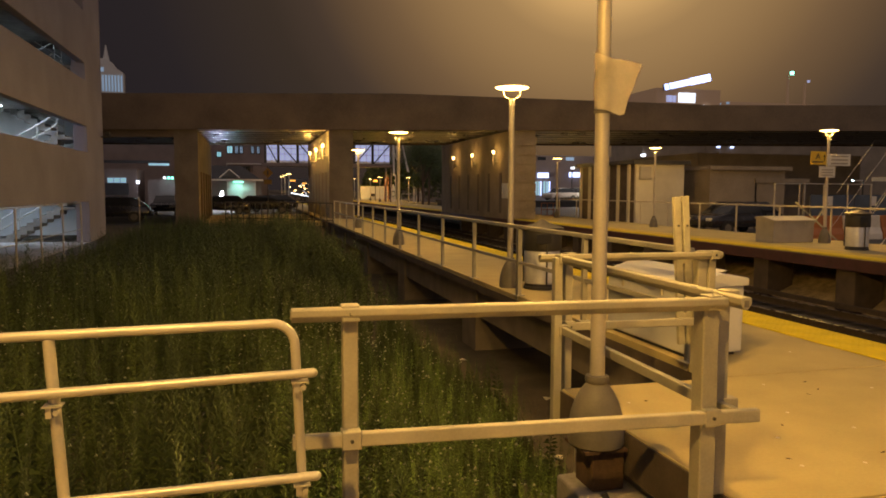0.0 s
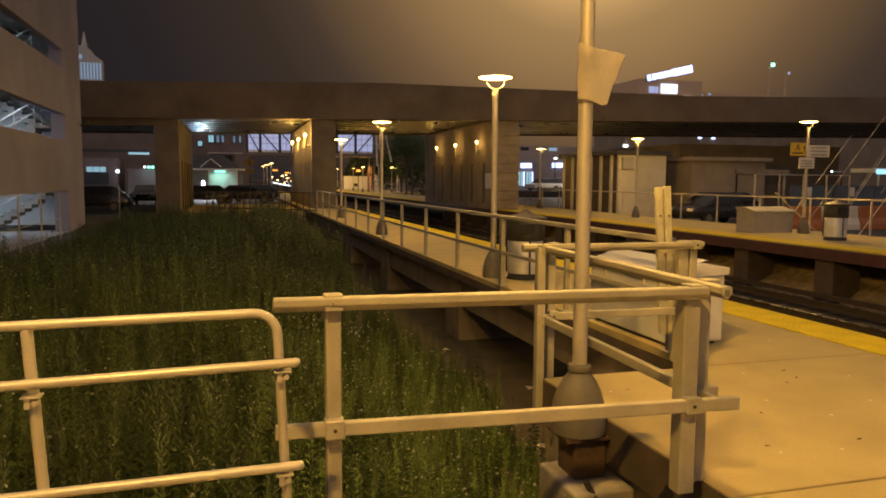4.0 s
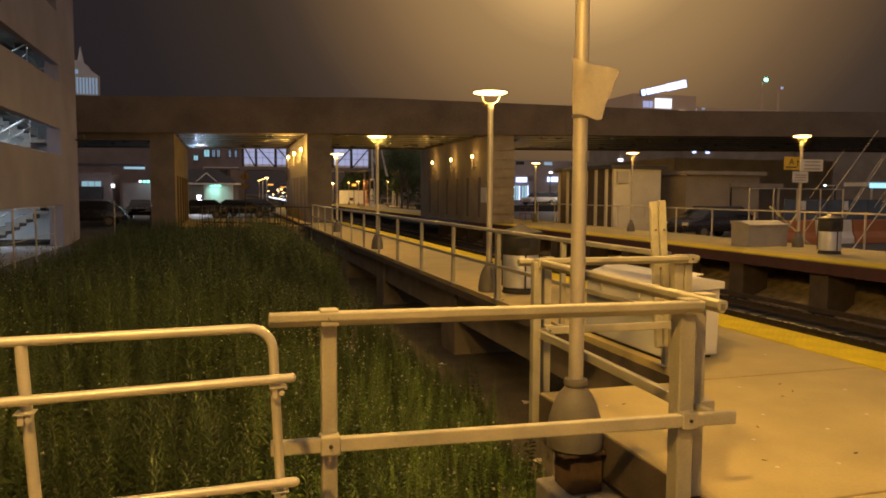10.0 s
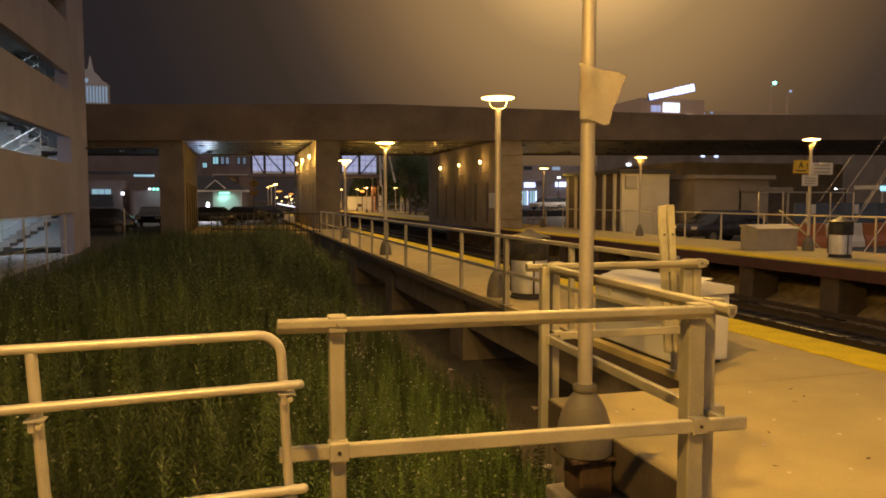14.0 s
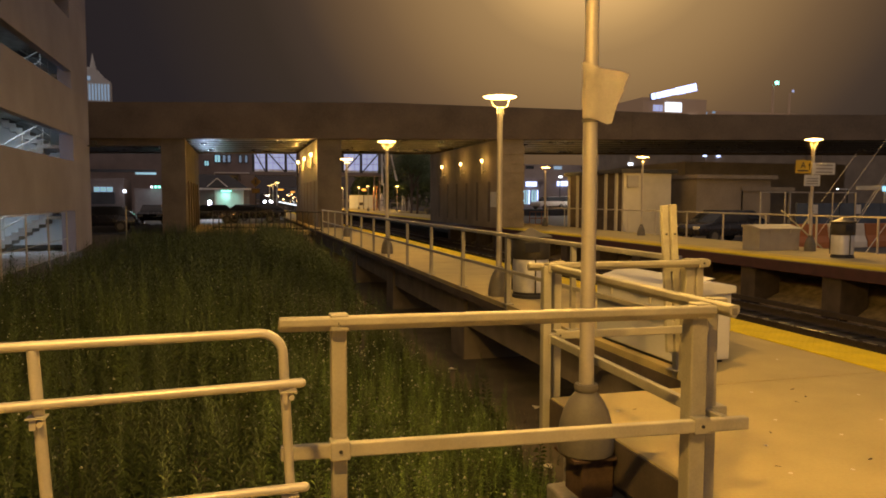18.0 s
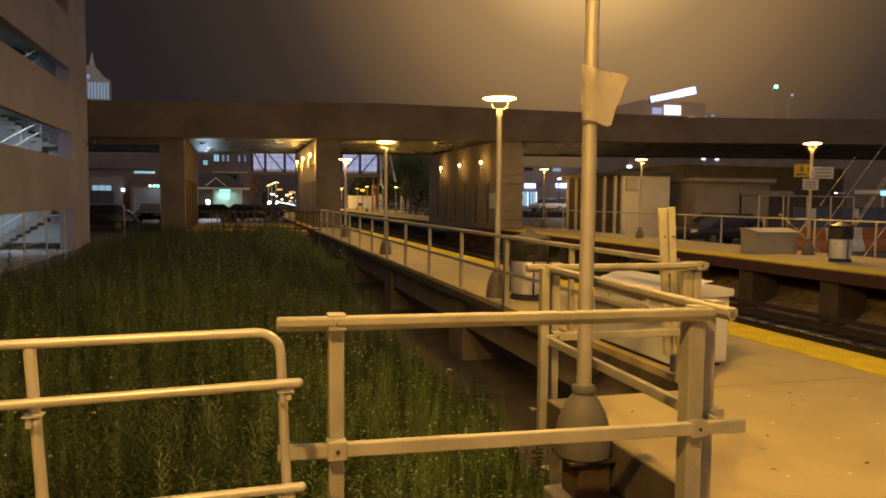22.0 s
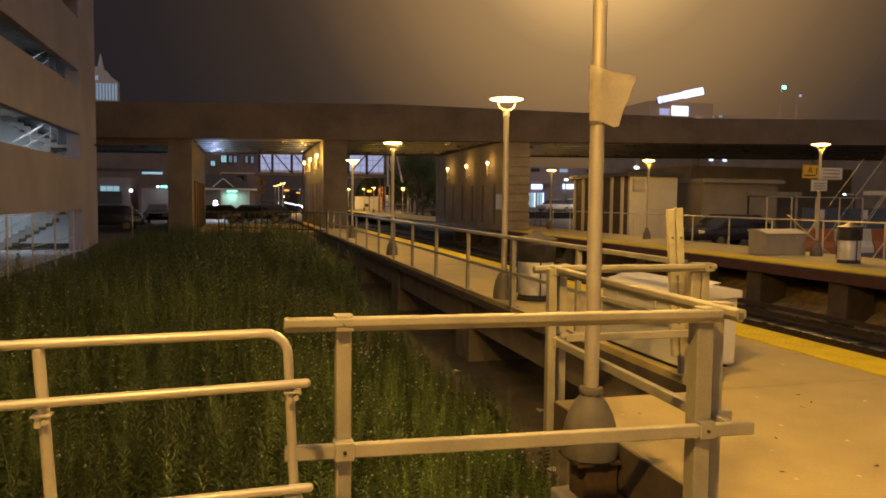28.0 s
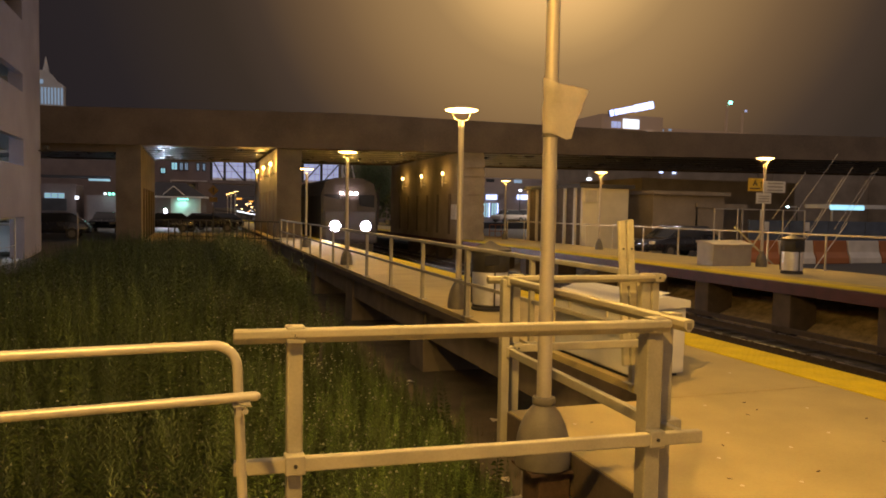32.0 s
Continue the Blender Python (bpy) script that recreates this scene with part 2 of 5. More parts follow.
WEED_DRY = leafy("dry_stalk", (0.10, 0.075, 0.04), (0.26, 0.20, 0.12))
GLOW_SHOP = glow("shop_front", (0.75, 0.85, 1.0), 1.6)
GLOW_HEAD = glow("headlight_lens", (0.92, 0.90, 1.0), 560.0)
# dim ring added round the headlight lens: its glare as emission
GLOW_GLARE = glow("headlight_glare", (0.80, 0.76, 1.0), 0.8)
GLOW_MARKER_DIM = glow("small_pink_light", (1.0, 0.62, 0.60), 2.5)
GLOW_MARKER = glow("marker_lens", (1.0, 0.72, 0.62), 60.0)


# ---- mesh helpers ----
def box(bm, c, s, m=None):
    """A box of size s about c, turned by m about c."""
    made = bmesh.ops.create_cube(bm, size=1.0)["verts"]
    turn = (m or Matrix()).to_3x3()
    for v in made:
        v.co = Vector(c) + turn @ Vector((v.co.x * s[0], v.co.y * s[1], v.co.z * s[2]))
    return made


def rod(bm, a, b, r, r2=None, n=12):
    """A tube from a to b."""
    a, b = Vector(a), Vector(b)
    turn = (b - a).to_track_quat("Z", "Y").to_matrix().to_4x4()
    m = Matrix.Translation((a + b) / 2) @ turn
    return bmesh.ops.create_cone(bm, cap_ends=True, segments=n, radius1=r, radius2=r if r2 is None else r2, depth=(b - a).length, matrix=m)["verts"]


def beam(bm, a, b, w, h):
    """A bar of section w x h from a to b, its height kept upright."""
    a, b = Vector(a), Vector(b)
    d = (b - a)
    side = Vector((-d.y, d.x, 0)).normalized() if abs(d.x) + abs(d.y) > 1e-6 else Vector((1, 0, 0))
    up = d.normalized().cross(side) * -1
    if up.z < 0:
        up = -up
    vs = []
    for p in (a, b):
        for i, j in ((-1, -1), (1, -1), (1, 1), (-1, 1)):
            vs.append(bm.verts.new(p + side * (i * w / 2) + up * (j * h / 2)))
    for f in ((3, 2, 1, 0), (4, 5, 6, 7), (0, 1, 5, 4), (1, 2, 6, 5), (2, 3, 7, 6), (3, 0, 4, 7)):
        bm.faces.new([vs[k] for k in f])
    return vs


def lathe(bm, profile, n=20, c=(0, 0, 0)):
    """Turns (radius, height) pairs round the z axis at c."""
    rings = []
    for r, z in profile:
        rings.append([bm.verts.new((c[0] + r * math.cos(2 * math.pi * k / n), c[1] + r * math.sin(2 * math.pi * k / n), c[2] + z)) for k in range(n)])
    for a, b in zip(rings, rings[1:]):
        for k in range(n):
            bm.faces.new((a[k], a[(k + 1) % n], b[(k + 1) % n], b[k]))
    bm.faces.new(list(reversed(rings[0])))
    bm.faces.new(rings[-1])


def bevel(bm, w=0.006, seg=2):
    bmesh.ops.bevel(bm, geom=list(bm.edges), offset=w, segments=seg, affect="EDGES", profile=0.5)


def box_bm(c_s):
    bm = bmesh.new()
    box(bm, *c_s)
    return bm


def part(name, bm, material, parent=None, label="", smooth=False):
    bmesh.ops.recalc_face_normals(bm, faces=list(bm.faces))
    me = bpy.data.meshes.new(name)
    bm.to_mesh(me)
    bm.free()
    me.materials.append(material)
    if smooth:
        for p in me.polygons:
            p.use_smooth = True
        me.set_sharp_from_angle(angle=radians(40))
    ob = new(name, me)
    if parent:
        ob.parent = parent
    if label:
        ob["label"] = label
    return ob


def thing(name, label, category, m=None, group="", kind=""):
    ob = tagged(new(name), label, category, group, kind)
    ob.empty_display_size = 0.2
    if m:
        ob.matrix_world = m
    return ob


def boxpart(name, c, s, material, parent=None, label="", m=None, bev=0.0):
    bm = bmesh.new()
    box(bm, c, s, m)
    if bev:
        bevel(bm, bev, 2)
    return part(name, bm, material, parent, label)


def beampart(name, a, b, w, h, material, parent=None, label="", bev=0.0):
    bm = bmesh.new()
    beam(bm, a, b, w, h)
    if bev:
        bevel(bm, bev, 2)
    return part(name, bm, material, parent, label)


def rodpart(name, a, b, r, material, parent=None, label="", r2=None, n=12):
    bm = bmesh.new()
    rod(bm, a, b, r, r2, n)
    return part(name, bm, material, parent, label, smooth=True)


def span(x0, x1, y0, y1, z0, z1):
    return ((x0 + x1) / 2, (y0 + y1) / 2, (z0 + z1) / 2), (x1 - x0, y1 - y0, z1 - z0)


# ---- ground, platforms, track ----
def land(x, y):
    """Height of the ground sheet."""
    z = np.interp(x, [-8, -4.5, -2, 2.2, 3.1, 18.2, 18.7], [-0.72, -0.72, -0.85, -1.0, -1.4, -1.4, -0.4])
    if y > 36 and x < 5:
        z = max(z, -0.4) if y > 41 else z + (max(z, -0.4) - z) * (y - 36) / 5
    return float(z)


bm = bmesh.new()
gx = [-1500, -300, -60, -20, -8, -4.5, -3.2, -2, -1, 0, 1, 2.2, 2.6, 3.1, 4, 5, 6, 10, 14, 18.2, 18.7, 30, 60, 300, 1500]
gy = [-300, -40, -10, 0, 2, 4, 6, 8, 11, 14, 18, 22, 26, 30, 34, 36, 38.5, 41, 48, 60, 100, 300, 2500]
gv = [[bm.verts.new((x, y, land(x, y))) for x in gx] for y in gy]
for j in range(len(gy) - 1):
    for i in range(len(gx) - 1):
        bm.faces.new((gv[j][i], gv[j][i + 1], gv[j + 1][i + 1], gv[j + 1][i]))
tagged(part("ground", bm, SOIL), "dark bare soil and dirt ground", "ground", kind="structure")

tagged(boxpart("road", *span(-60, 4.2, 44, 58, -0.42, -0.385), ASPHALT), "worn asphalt street passing under the bridge", "road", kind="structure")
tagged(boxpart("road", *span(18.9, 70, -30, 160, -0.44, -0.39), ASPHALT), "dark asphalt car park behind the platform", "road", kind="structure")

bm = bmesh.new()
nx, ny = 30, 240
xs, ys = np.linspace(6.45, 13.95, nx), np.linspace(-6, 120, ny)
bed = [[bm.verts.new((x, y, -1.34 + 0.035 * noise.noise((x * 5, y * 5, 0)) + 0.05 * noise.noise((x, y, 3)))) for x in xs] for y in ys]
for j in range(ny - 1):
    for i in range(nx - 1):
        bm.faces.new((bed[j][i], bed[j][i + 1], bed[j + 1][i + 1], bed[j + 1][i]))
tagged(part("track_bed", bm, BALLAST), "dark oily ballast between the two platforms", "ballast", kind="stuff")


def track(cx, label):
    t = thing("railway_track", label, "track", group="railway tracks")
    for sx in (-0.72, 0.72):
        bm = bmesh.new()
        for w, z0, z1 in ((0.14, -1.27, -1.25), (0.02, -1.25, -1.14), (0.07, -1.14, -1.106)):
            box(bm, *span(cx + sx - w / 2, cx + sx + w / 2, -6, 230, z0, z1))
        rail = part("rail", bm, RAIL_RUST, t, "rusty dark steel rail")
        boxpart("rail_head", *span(cx + sx - 0.027, cx + sx + 0.027, -6, 230, -1.106, -1.10), RAIL_STEEL, rail, "polished running surface")
    first = boxpart("tie", (0, 0, 0), (2.55, 0.23, 0.14), DARK_STEEL, t)
    first.location = (cx, -1, -1.40)
    for k in range(1, 75):
        ob = new("tie", first.data)
        ob.parent, ob.location = t, (cx, -1 + k * 0.62, -1.40)
    bm = bmesh.new()
    box(bm, *span(cx + 1.34, cx + 1.42, -6, 120, -1.18, -1.06))
    part("third_rail", bm, RAIL_RUST, t, "electrified third rail under a cover board")
    return t


track(7.92, "railway track with worn polished rails and dark ties")
track(12.2, "second railway track beside the far platform")


def yellow_strip(x0, x1, y0, y1, parent, n_near):
    """Tactile tiles 0.61 m square with domed rows."""
    dome = bmesh.new()
    box(dome, (0, 0, 0), (0.604, 0.604, 0.012))
    for i in range(7):
        for j in range(7):
            box(dome, (-0.255 + i * 0.085, -0.255 + j * 0.085, 0.008), (0.026, 0.026, 0.003))
    first = part("tile", dome, YELLOW, parent)
    y, k = y0 + 0.305, 0
    first.location = ((x0 + x1) / 2, y, 0.006)
    while y < y1 - 0.4:
        y += 0.61
        k += 1
        if k < n_near:
            ob = new("tile", first.data)
            ob.parent, ob.location = parent, ((x0 + x1) / 2, y, 0.006)
        else:
            boxpart("tile_strip", *span(x0, x1, y - 0.305, y1, -0.002, 0.012), YELLOW, parent)
            break


# near platform: a wide slab that ends at the side rails, then a narrow one
plat = thing("platform", "worn concrete railway platform with a yellow tactile edge", "platform", kind="structure")
y0 = -5.0
for y1 in (-0.4, 3.05, 5.40):
    boxpart("slab", *span(2.42, 5.78, y0 + 0.008, y1 - 0.008, -0.30, 0.0), CONCRETE, plat, bev=0.008)
    y0 = y1
y0 = 5.40
for y1 in list(np.arange(8.6, 42, 3.05)) + [100]:
    boxpart("slab", *span(3.93, 5.78, y0 + 0.009, y1 - 0.009, -0.20, 0.0), CONCRETE, plat, bev=0.008)
    y0 = y1
# dark strip paints the shade below the slab's lit top edge
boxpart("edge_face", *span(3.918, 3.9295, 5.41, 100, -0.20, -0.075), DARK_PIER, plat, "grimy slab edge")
boxpart("edge_beam", *span(5.78, 6.40, -5, 100, -0.34, -0.005), CONCRETE, plat)
boxpart("edge_board", *span(6.40, 6.46, -5, 100, -0.30, -0.03), MAROON, plat, "maroon rubbing board")
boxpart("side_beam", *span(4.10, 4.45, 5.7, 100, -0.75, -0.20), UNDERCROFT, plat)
# dark strip paints the shade on the wide slab's side
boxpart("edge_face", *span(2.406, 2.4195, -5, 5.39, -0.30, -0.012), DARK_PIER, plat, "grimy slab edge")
boxpart("side_beam", *span(2.50, 2.90, -5, 5.3, -0.75, -0.30), SLAB_SIDE, plat)
boxpart("end_beam", *span(2.50, 5.6, 4.95, 5.30, -0.72, -0.30), SLAB_SIDE, plat)
yellow_strip(5.79, 6.40, -4.0, 100, plat, 46)
for k in range(9):
    yk = 13.4 + (k - 2) * 6.5
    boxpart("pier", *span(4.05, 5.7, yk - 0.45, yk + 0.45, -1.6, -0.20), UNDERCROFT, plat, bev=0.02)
boxpart("pier", *span(2.06, 2.49, 4.08, 4.66, -1.6, -0.39), SLAB_SIDE, plat, bev=0.02)

land_slab = thing("landing", "concrete landing behind the tube gate", "landing", kind="structure")
for k in range(3):
    for n in range(3):
        boxpart("slab", *span(-6.2 + k * 2.87, -3.345 + k * 2.87, -6 + n * 2.99, -3.025 + n * 2.99, -0.30, -0.01), CONCRETE, land_slab, bev=0.008)
boxpart("retaining_wall", *span(-6.2, 2.40, 2.70, 2.955, -1.4, -0.30), SLAB_SIDE, land_slab)

# far platform
opp = thing("platform", "far concrete platform with yellow edge and maroon fascia", "platform", kind="structure")
y0 = -6.0
for y1 in list(np.arange(0, 60, 3.8)) + [124]:
    boxpart("slab", *span(14.62, 18.55, y0 + 0.006, y1 - 0.006, -0.28, 0.0), CONCRETE, opp)
    y0 = y1
boxpart("edge_beam", *span(14.02, 14.62, -6, 124, -0.30, -0.005), CONCRETE, opp)
boxpart("edge_board", *span(13.94, 14.02, -6, 124, -0.30, -0.02), MAROON, opp, "maroon rubbing board")
yellow_strip(14.01, 14.62, 5.0, 124, opp, 50)
boxpart("painted_band", *span(14.625, 15.30, 2.0, 124, -0.05, 0.006), WORN_YELLOW, opp, "worn yellow painted band")
for k in range(14):
    yk = 14.75 + (k - 2) * 3.08
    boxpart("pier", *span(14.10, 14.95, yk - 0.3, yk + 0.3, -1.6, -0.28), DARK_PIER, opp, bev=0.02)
bm = bmesh.new()
bank = [[bm.verts.new((14.25 + 0.36 * i, j * 0.5 - 4, -1.40 + (0.17 * i if i < 5 else 0.68 + 0.07 * (i - 4)) + 0.09 * noise.noise((i * 0.6, j * 0.45, 2)))) for i in range(10)] for j in range(110)]
for j in range(109):
    for i in range(9):
        bm.faces.new((bank[j][i], bank[j][i + 1], bank[j + 1][i + 1], bank[j + 1][i]))
tagged(part("bank", bm, BANK), "stony dirt bank under the far platform", "dirt bank", kind="stuff")
boxpart("slab", *span(18.556, 23.0, 90, 124, -0.28, 0.0), CONCRETE, opp)
boxpart("back_wall", *span(18.3, 18.6, -6, 124, -1.6, -0.28), SLAB_SIDE, opp)

# ---- road bridge over the line ----
bridge = thing("road_bridge", "dark steel girder road bridge on concrete piers", "bridge", kind="structure")
BY0, BY1, BZ = 42.0, 57.0, 4.92
bm = bmesh.new()
box(bm, *span(-60, 70, BY0, BY0 + 0.5, BZ, BZ + 1.35))
for k in range(12):
    boxpart("stiffener", *span(-12 + k * 3, -11.88 + k * 3, BY0 - 0.03, BY0 + 0.02, BZ + 0.03, BZ + 1.3), BRIDGE_STEEL, bridge)
box(bm, *span(-60, 70, BY0 - 0.2, BY0 + 0.6, BZ - 0.04, BZ + 0.02))
box(bm, *span(-60, -3.98, BY0 + 0.02, BY0 + 0.5, BZ - 0.44, BZ - 0.041))
part("front_girder", bm, BRIDGE_STEEL, bridge)
boxpart("back_girder", *span(-60, 70, BY1 - 0.5, BY1, BZ, BZ + 1.35), BRIDGE_STEEL, bridge)
boxpart("deck", *span(-60, 70, BY0 + 0.5, BY1 - 0.5, BZ + 0.7, BZ + 1.3), BRIDGE_STEEL, bridge)
for k in range(8):
    yk = BY0 + 1.15 + k * 1.80
    bm = bmesh.new()
    for a, b in ((-60, -4.01), (-2.68, 4.29), (5.61, 13.96), (15.29, 70)):
        box(bm, *span(a, b, yk - 0.02, yk + 0.02, BZ + 0.13, BZ + 0.69))
        box(bm, *span(a, b, yk - 0.19, yk + 0.19, BZ + 0.09, BZ + 0.125))
    part("floor_beam", bm, DECK_STEEL, bridge, "grey steel floor beam")
for k in range(36):
    yk = BY0 + 0.62 + k * 0.385
    boxpart("deck_rib", *span(-60, 70, yk, yk + 0.2, BZ + 0.60, BZ + 0.70), DECK_STEEL, bridge)
bm = bmesh.new()
prof = ((-60, BZ + 1.35), (24, BZ + 1.35), (24, BZ + 1.38), (8, BZ + 1.95), (-60, BZ + 1.95))
lo, hi = [[bm.verts.new((x, y, z)) for x, z in prof] for y in (BY0 + 0.01, BY0 + 0.26)]
bm.faces.new(lo), bm.faces.new(hi)
for k in range(len(prof)):
    bm.faces.new((lo[k], lo[(k + 1) % len(prof)], hi[(k + 1) % len(prof)], hi[k]))
part("parapet", bm, BRIDGE_STEEL, bridge)


def pier_wall(x0, x1, y0, y1, z0, side, panels, material=PIER_CONC):
    """A long concrete pier with upright recesses on its visible side."""
    bm = bmesh.new()
    box(bm, *span(x0, x1, y0 + 0.03, y1, z0, BZ - 0.045))
    p = part("pier", bm, material, bridge, "stained concrete bridge pier")
    xs = x1 if side > 0 else x0
    step = (y1 - y0) / (panels + 1)
    for k in range(panels):
        yk = y0 + step * (k + 0.7)
        boxpart("pilaster_strip", *span(xs - 0.03, xs + 0.09, yk, yk + step * 0.16, z0 + 0.6, 2.6), BRIDGE_STEEL, p)
    return p


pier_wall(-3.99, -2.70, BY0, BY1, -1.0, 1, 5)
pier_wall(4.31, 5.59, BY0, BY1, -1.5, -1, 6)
pier_wall(13.98, 15.27, BY0, BY1, -0.3, -1, 6, HAZED_PIER)
for k in range(9):
    boxpart("stone_course", *span(13.96, 15.29, BY0 - 0.06, BY0 + 0.05, 0.05 + k * 0.5, 0.475 + k * 0.5), HAZED_PIER, bridge)
for ob in bridge.children_recursive:   # the bridge crosses the line on the skew
    for v in ob.data.vertices:
        v.co.y -= 0.28 * (v.co.x - 0.9)

pave = thing("pavement", "pale concrete pavement under the bridge", "pavement", kind="structure")
for k in range(5):
    boxpart("slab", *span(-2.62 + k * 1.4, -1.235 + k * 1.4, 41.6, 57.0, -0.40, -0.28), CONCRETE, pave, bev=0.01)
boxpart("kerb", *span(-2.62, 4.38, 41.3, 41.59, -0.6, -0.20), CONCRETE, pave)

# ---- multi-storey garage ----
GX, GY = -6.72, 38.4
garage = thing("parking_garage", "concrete parking garage with open storeys and lit stairs", "garage", kind="structure")
LEVELS = ((1.06, 3.18), (4.29, 6.24), (6.98, 9.2), (10.1, 12.2))
for z0, z1 in LEVELS:
    boxpart("parapet", *span(GX - 0.3, GX, -12, GY, z0, z1), GARAGE_CONC, garage, bev=0.02)
    boxpart("floor_deck", *span(GX - 30, GX - 0.3, -12, GY, z1 - 1.15, z1 - 0.85), SLAB_SIDE, garage)
boxpart("ground_deck", *span(GX - 30, GX, -12, GY, -0.9, -0.70), SLAB_SIDE, garage)
boxpart("end_column", *span(GX - 0.55, GX - 0.004, 34.8, GY, -0.9, 12), GARAGE_CONC, garage)
boxpart("end_wall", *span(GX - 30, GX - 0.55, GY - 0.3, GY, -0.9, 12), GARAGE_CONC, garage)
boxpart("back_wall", *span(GX - 9.6, GX - 9.3, -12, GY - 0.3, -0.4, 12), WHITE_WALL, garage, "white painted stair hall wall")


def stair(x0, y, z0, run, rise, n, parent):
    """A flight along x with solid risers and a tube handrail."""
    bm = bmesh.new()
    for k in range(n):
        box(bm, (x0 + run * (k + 0.5), y, z0 + rise * (k + 0.5)), (abs(run) * 1.02, 1.2, rise))
        box(bm, (x0 + run * (k + 0.5), y, z0 + rise * (k - 0.5)), (abs(run) * 1.02, 1.2, rise * 1.1))
    s = part("stair_flight", bm, SLAB_SIDE, parent, "concrete stair flight")
    a = Vector((x0, y - 0.58, z0 + 0.95))
    b = Vector((x0 + run * n, y - 0.58, z0 + rise * n + 0.95))
    for dz in (0.0, 0.45):
        rodpart("handrail", a - Vector((0, 0, dz)), b - Vector((0, 0, dz)), 0.028, GALV, s, n=8)
    for k in range(4):
        p = a.lerp(b, k / 3)
        rodpart("baluster", p, p - Vector((0, 0, 0.95)), 0.022, GALV, s, n=6)


for z0 in (-0.70, 2.33, 5.35):
    stair(-10.3, 35.5, z0, 0.265, 0.168, 9, garage)
    stair(-7.95, 36.9, z0 + 1.51, -0.265, 0.168, 9, garage)
    boxpart("stair_landing", *span(-7.95, -7.30, 34.85, 37.6, z0 + 1.38, z0 + 1.5), SLAB_SIDE, garage)
boxpart("stair_hall_wall", *span(GX - 9, GX - 0.56, GY - 0.36, GY - 0.3, -0.7, 12), WHITE_WALL, garage, "white painted stair hall wall")
for z in (1.95, 4.98, 8.0):
    for xx in (-13.0, -10.5):
        boxpart("ceiling_tube", (xx, 34.2, z + 0.02), (1.4, 0.15, 0.07), GLOW_COOL, garage, "fluorescent tube")
    tube_light("garage_tubes", -11.0, 34.4, z - 0.05, 5.0, 0.5, 130 if z < 2 else 150 if z < 6 else 55, (0.62, 0.78, 1.0))
boxpart("camera_arm", *span(GX, GX + 0.55, 37.9, 37.96, 4.02, 4.08), DARK_STEEL, garage, "security camera arm")
boxpart("security_camera", *span(GX + 0.2, GX + 0.4, 37.7, 38.1, 4.1, 4.28), DARK_STEEL, garage, bev=0.02)
fen = thing("chain_fence", "thin chain fence posts before the garage", "fence")
for y in (16.0, 19.0, 22.0, 24.5, 27.2, 30.0):
    rodpart("post", (-6.1, y, -0.8), (-6.1, y, 1.1), 0.03, GALV, fen, n=8)
for z in (1.08, 0.1):
    rodpart("wire_rail", (-6.1, 10, z), (-6.1, 30, z), 0.014, GALV, fen, n=6)
rodpart("post", (-5.4, 40.0, -0.8), (-5.4, 40.0, 1.2), 0.03, GALV, fen, n=8)


# ---- lamp posts ----
def lamp_post(x, y, z=0.0, h=3.26, watts=170, label="lamp post with flat glowing disc head and flared base", copy=None, wide=1.0, low=1.0):
    m = pose(x, y, z)
    if copy:
        t = copy_thing(copy, m)
    else:
        t = thing("lamp_post", label, "lamp post", m, group="platform lamp posts")
        bm = bmesh.new()
        rod(bm, (0, 0, 0.4), (0, 0, h - 0.26), 0.05, 0.045, 16)
        rod(bm, (0, 0, h - 0.28), (0, 0, h - 0.172), 0.056, 0.046, 16)
        part("pole", bm, POLE, t, smooth=True)
        bm = bmesh.new()
        lathe(bm, ((0.172, 0.0), (0.175, 0.03), (0.173, 0.10), (0.160, 0.21), (0.137, 0.30), (0.105, 0.375), (0.072, 0.425), (0.062, 0.435), (0.072, 0.445), (0.075, 0.465), (0.070, 0.49), (0.05, 0.495)), 24)
        for v in bm.verts:
            v.co = (v.co.x * wide, v.co.y * wide, v.co.z * low)
        part("base_cover", bm, SHROUD, t, "flared dark base cover", smooth=True)
        for s in (-1, 1):
            bm = bmesh.new()
            pts = [Vector((s * 0.03, 0, h - 0.178)), Vector((s * 0.09, 0, h - 0.165)), Vector((s * 0.135, 0, h - 0.12)), Vector((s * 0.155, 0, h - 0.06)), Vector((s * 0.162, 0, h + 0.01))]
            for a, b in zip(pts, pts[1:]):
                rod(bm, a, b, 0.008, n=8)
            part("yoke_arm", bm, SHROUD, t, "curved arm of the lamp yoke", smooth=True)
        bm = bmesh.new()
        lathe(bm, ((0.10, 0.0), (0.285, 0.002), (0.29, 0.01), (0.23, 0.025), (0.12, 0.05), (0.03, 0.06)), 28, (0, 0, h))
        part("disc_shade", bm, POLE, t, "flat disc shade", smooth=True)
        bm = bmesh.new()
        lathe(bm, ((0.03, -0.018), (0.16, -0.015), (0.25, -0.009), (0.268, -0.002)), 24, (0, 0, h))
        part("lens", bm, GLOW_SODIUM, t, "glowing orange lens", smooth=True)
    lamp("lamp_light", x, y, z + h - 0.06, watts)
    return t


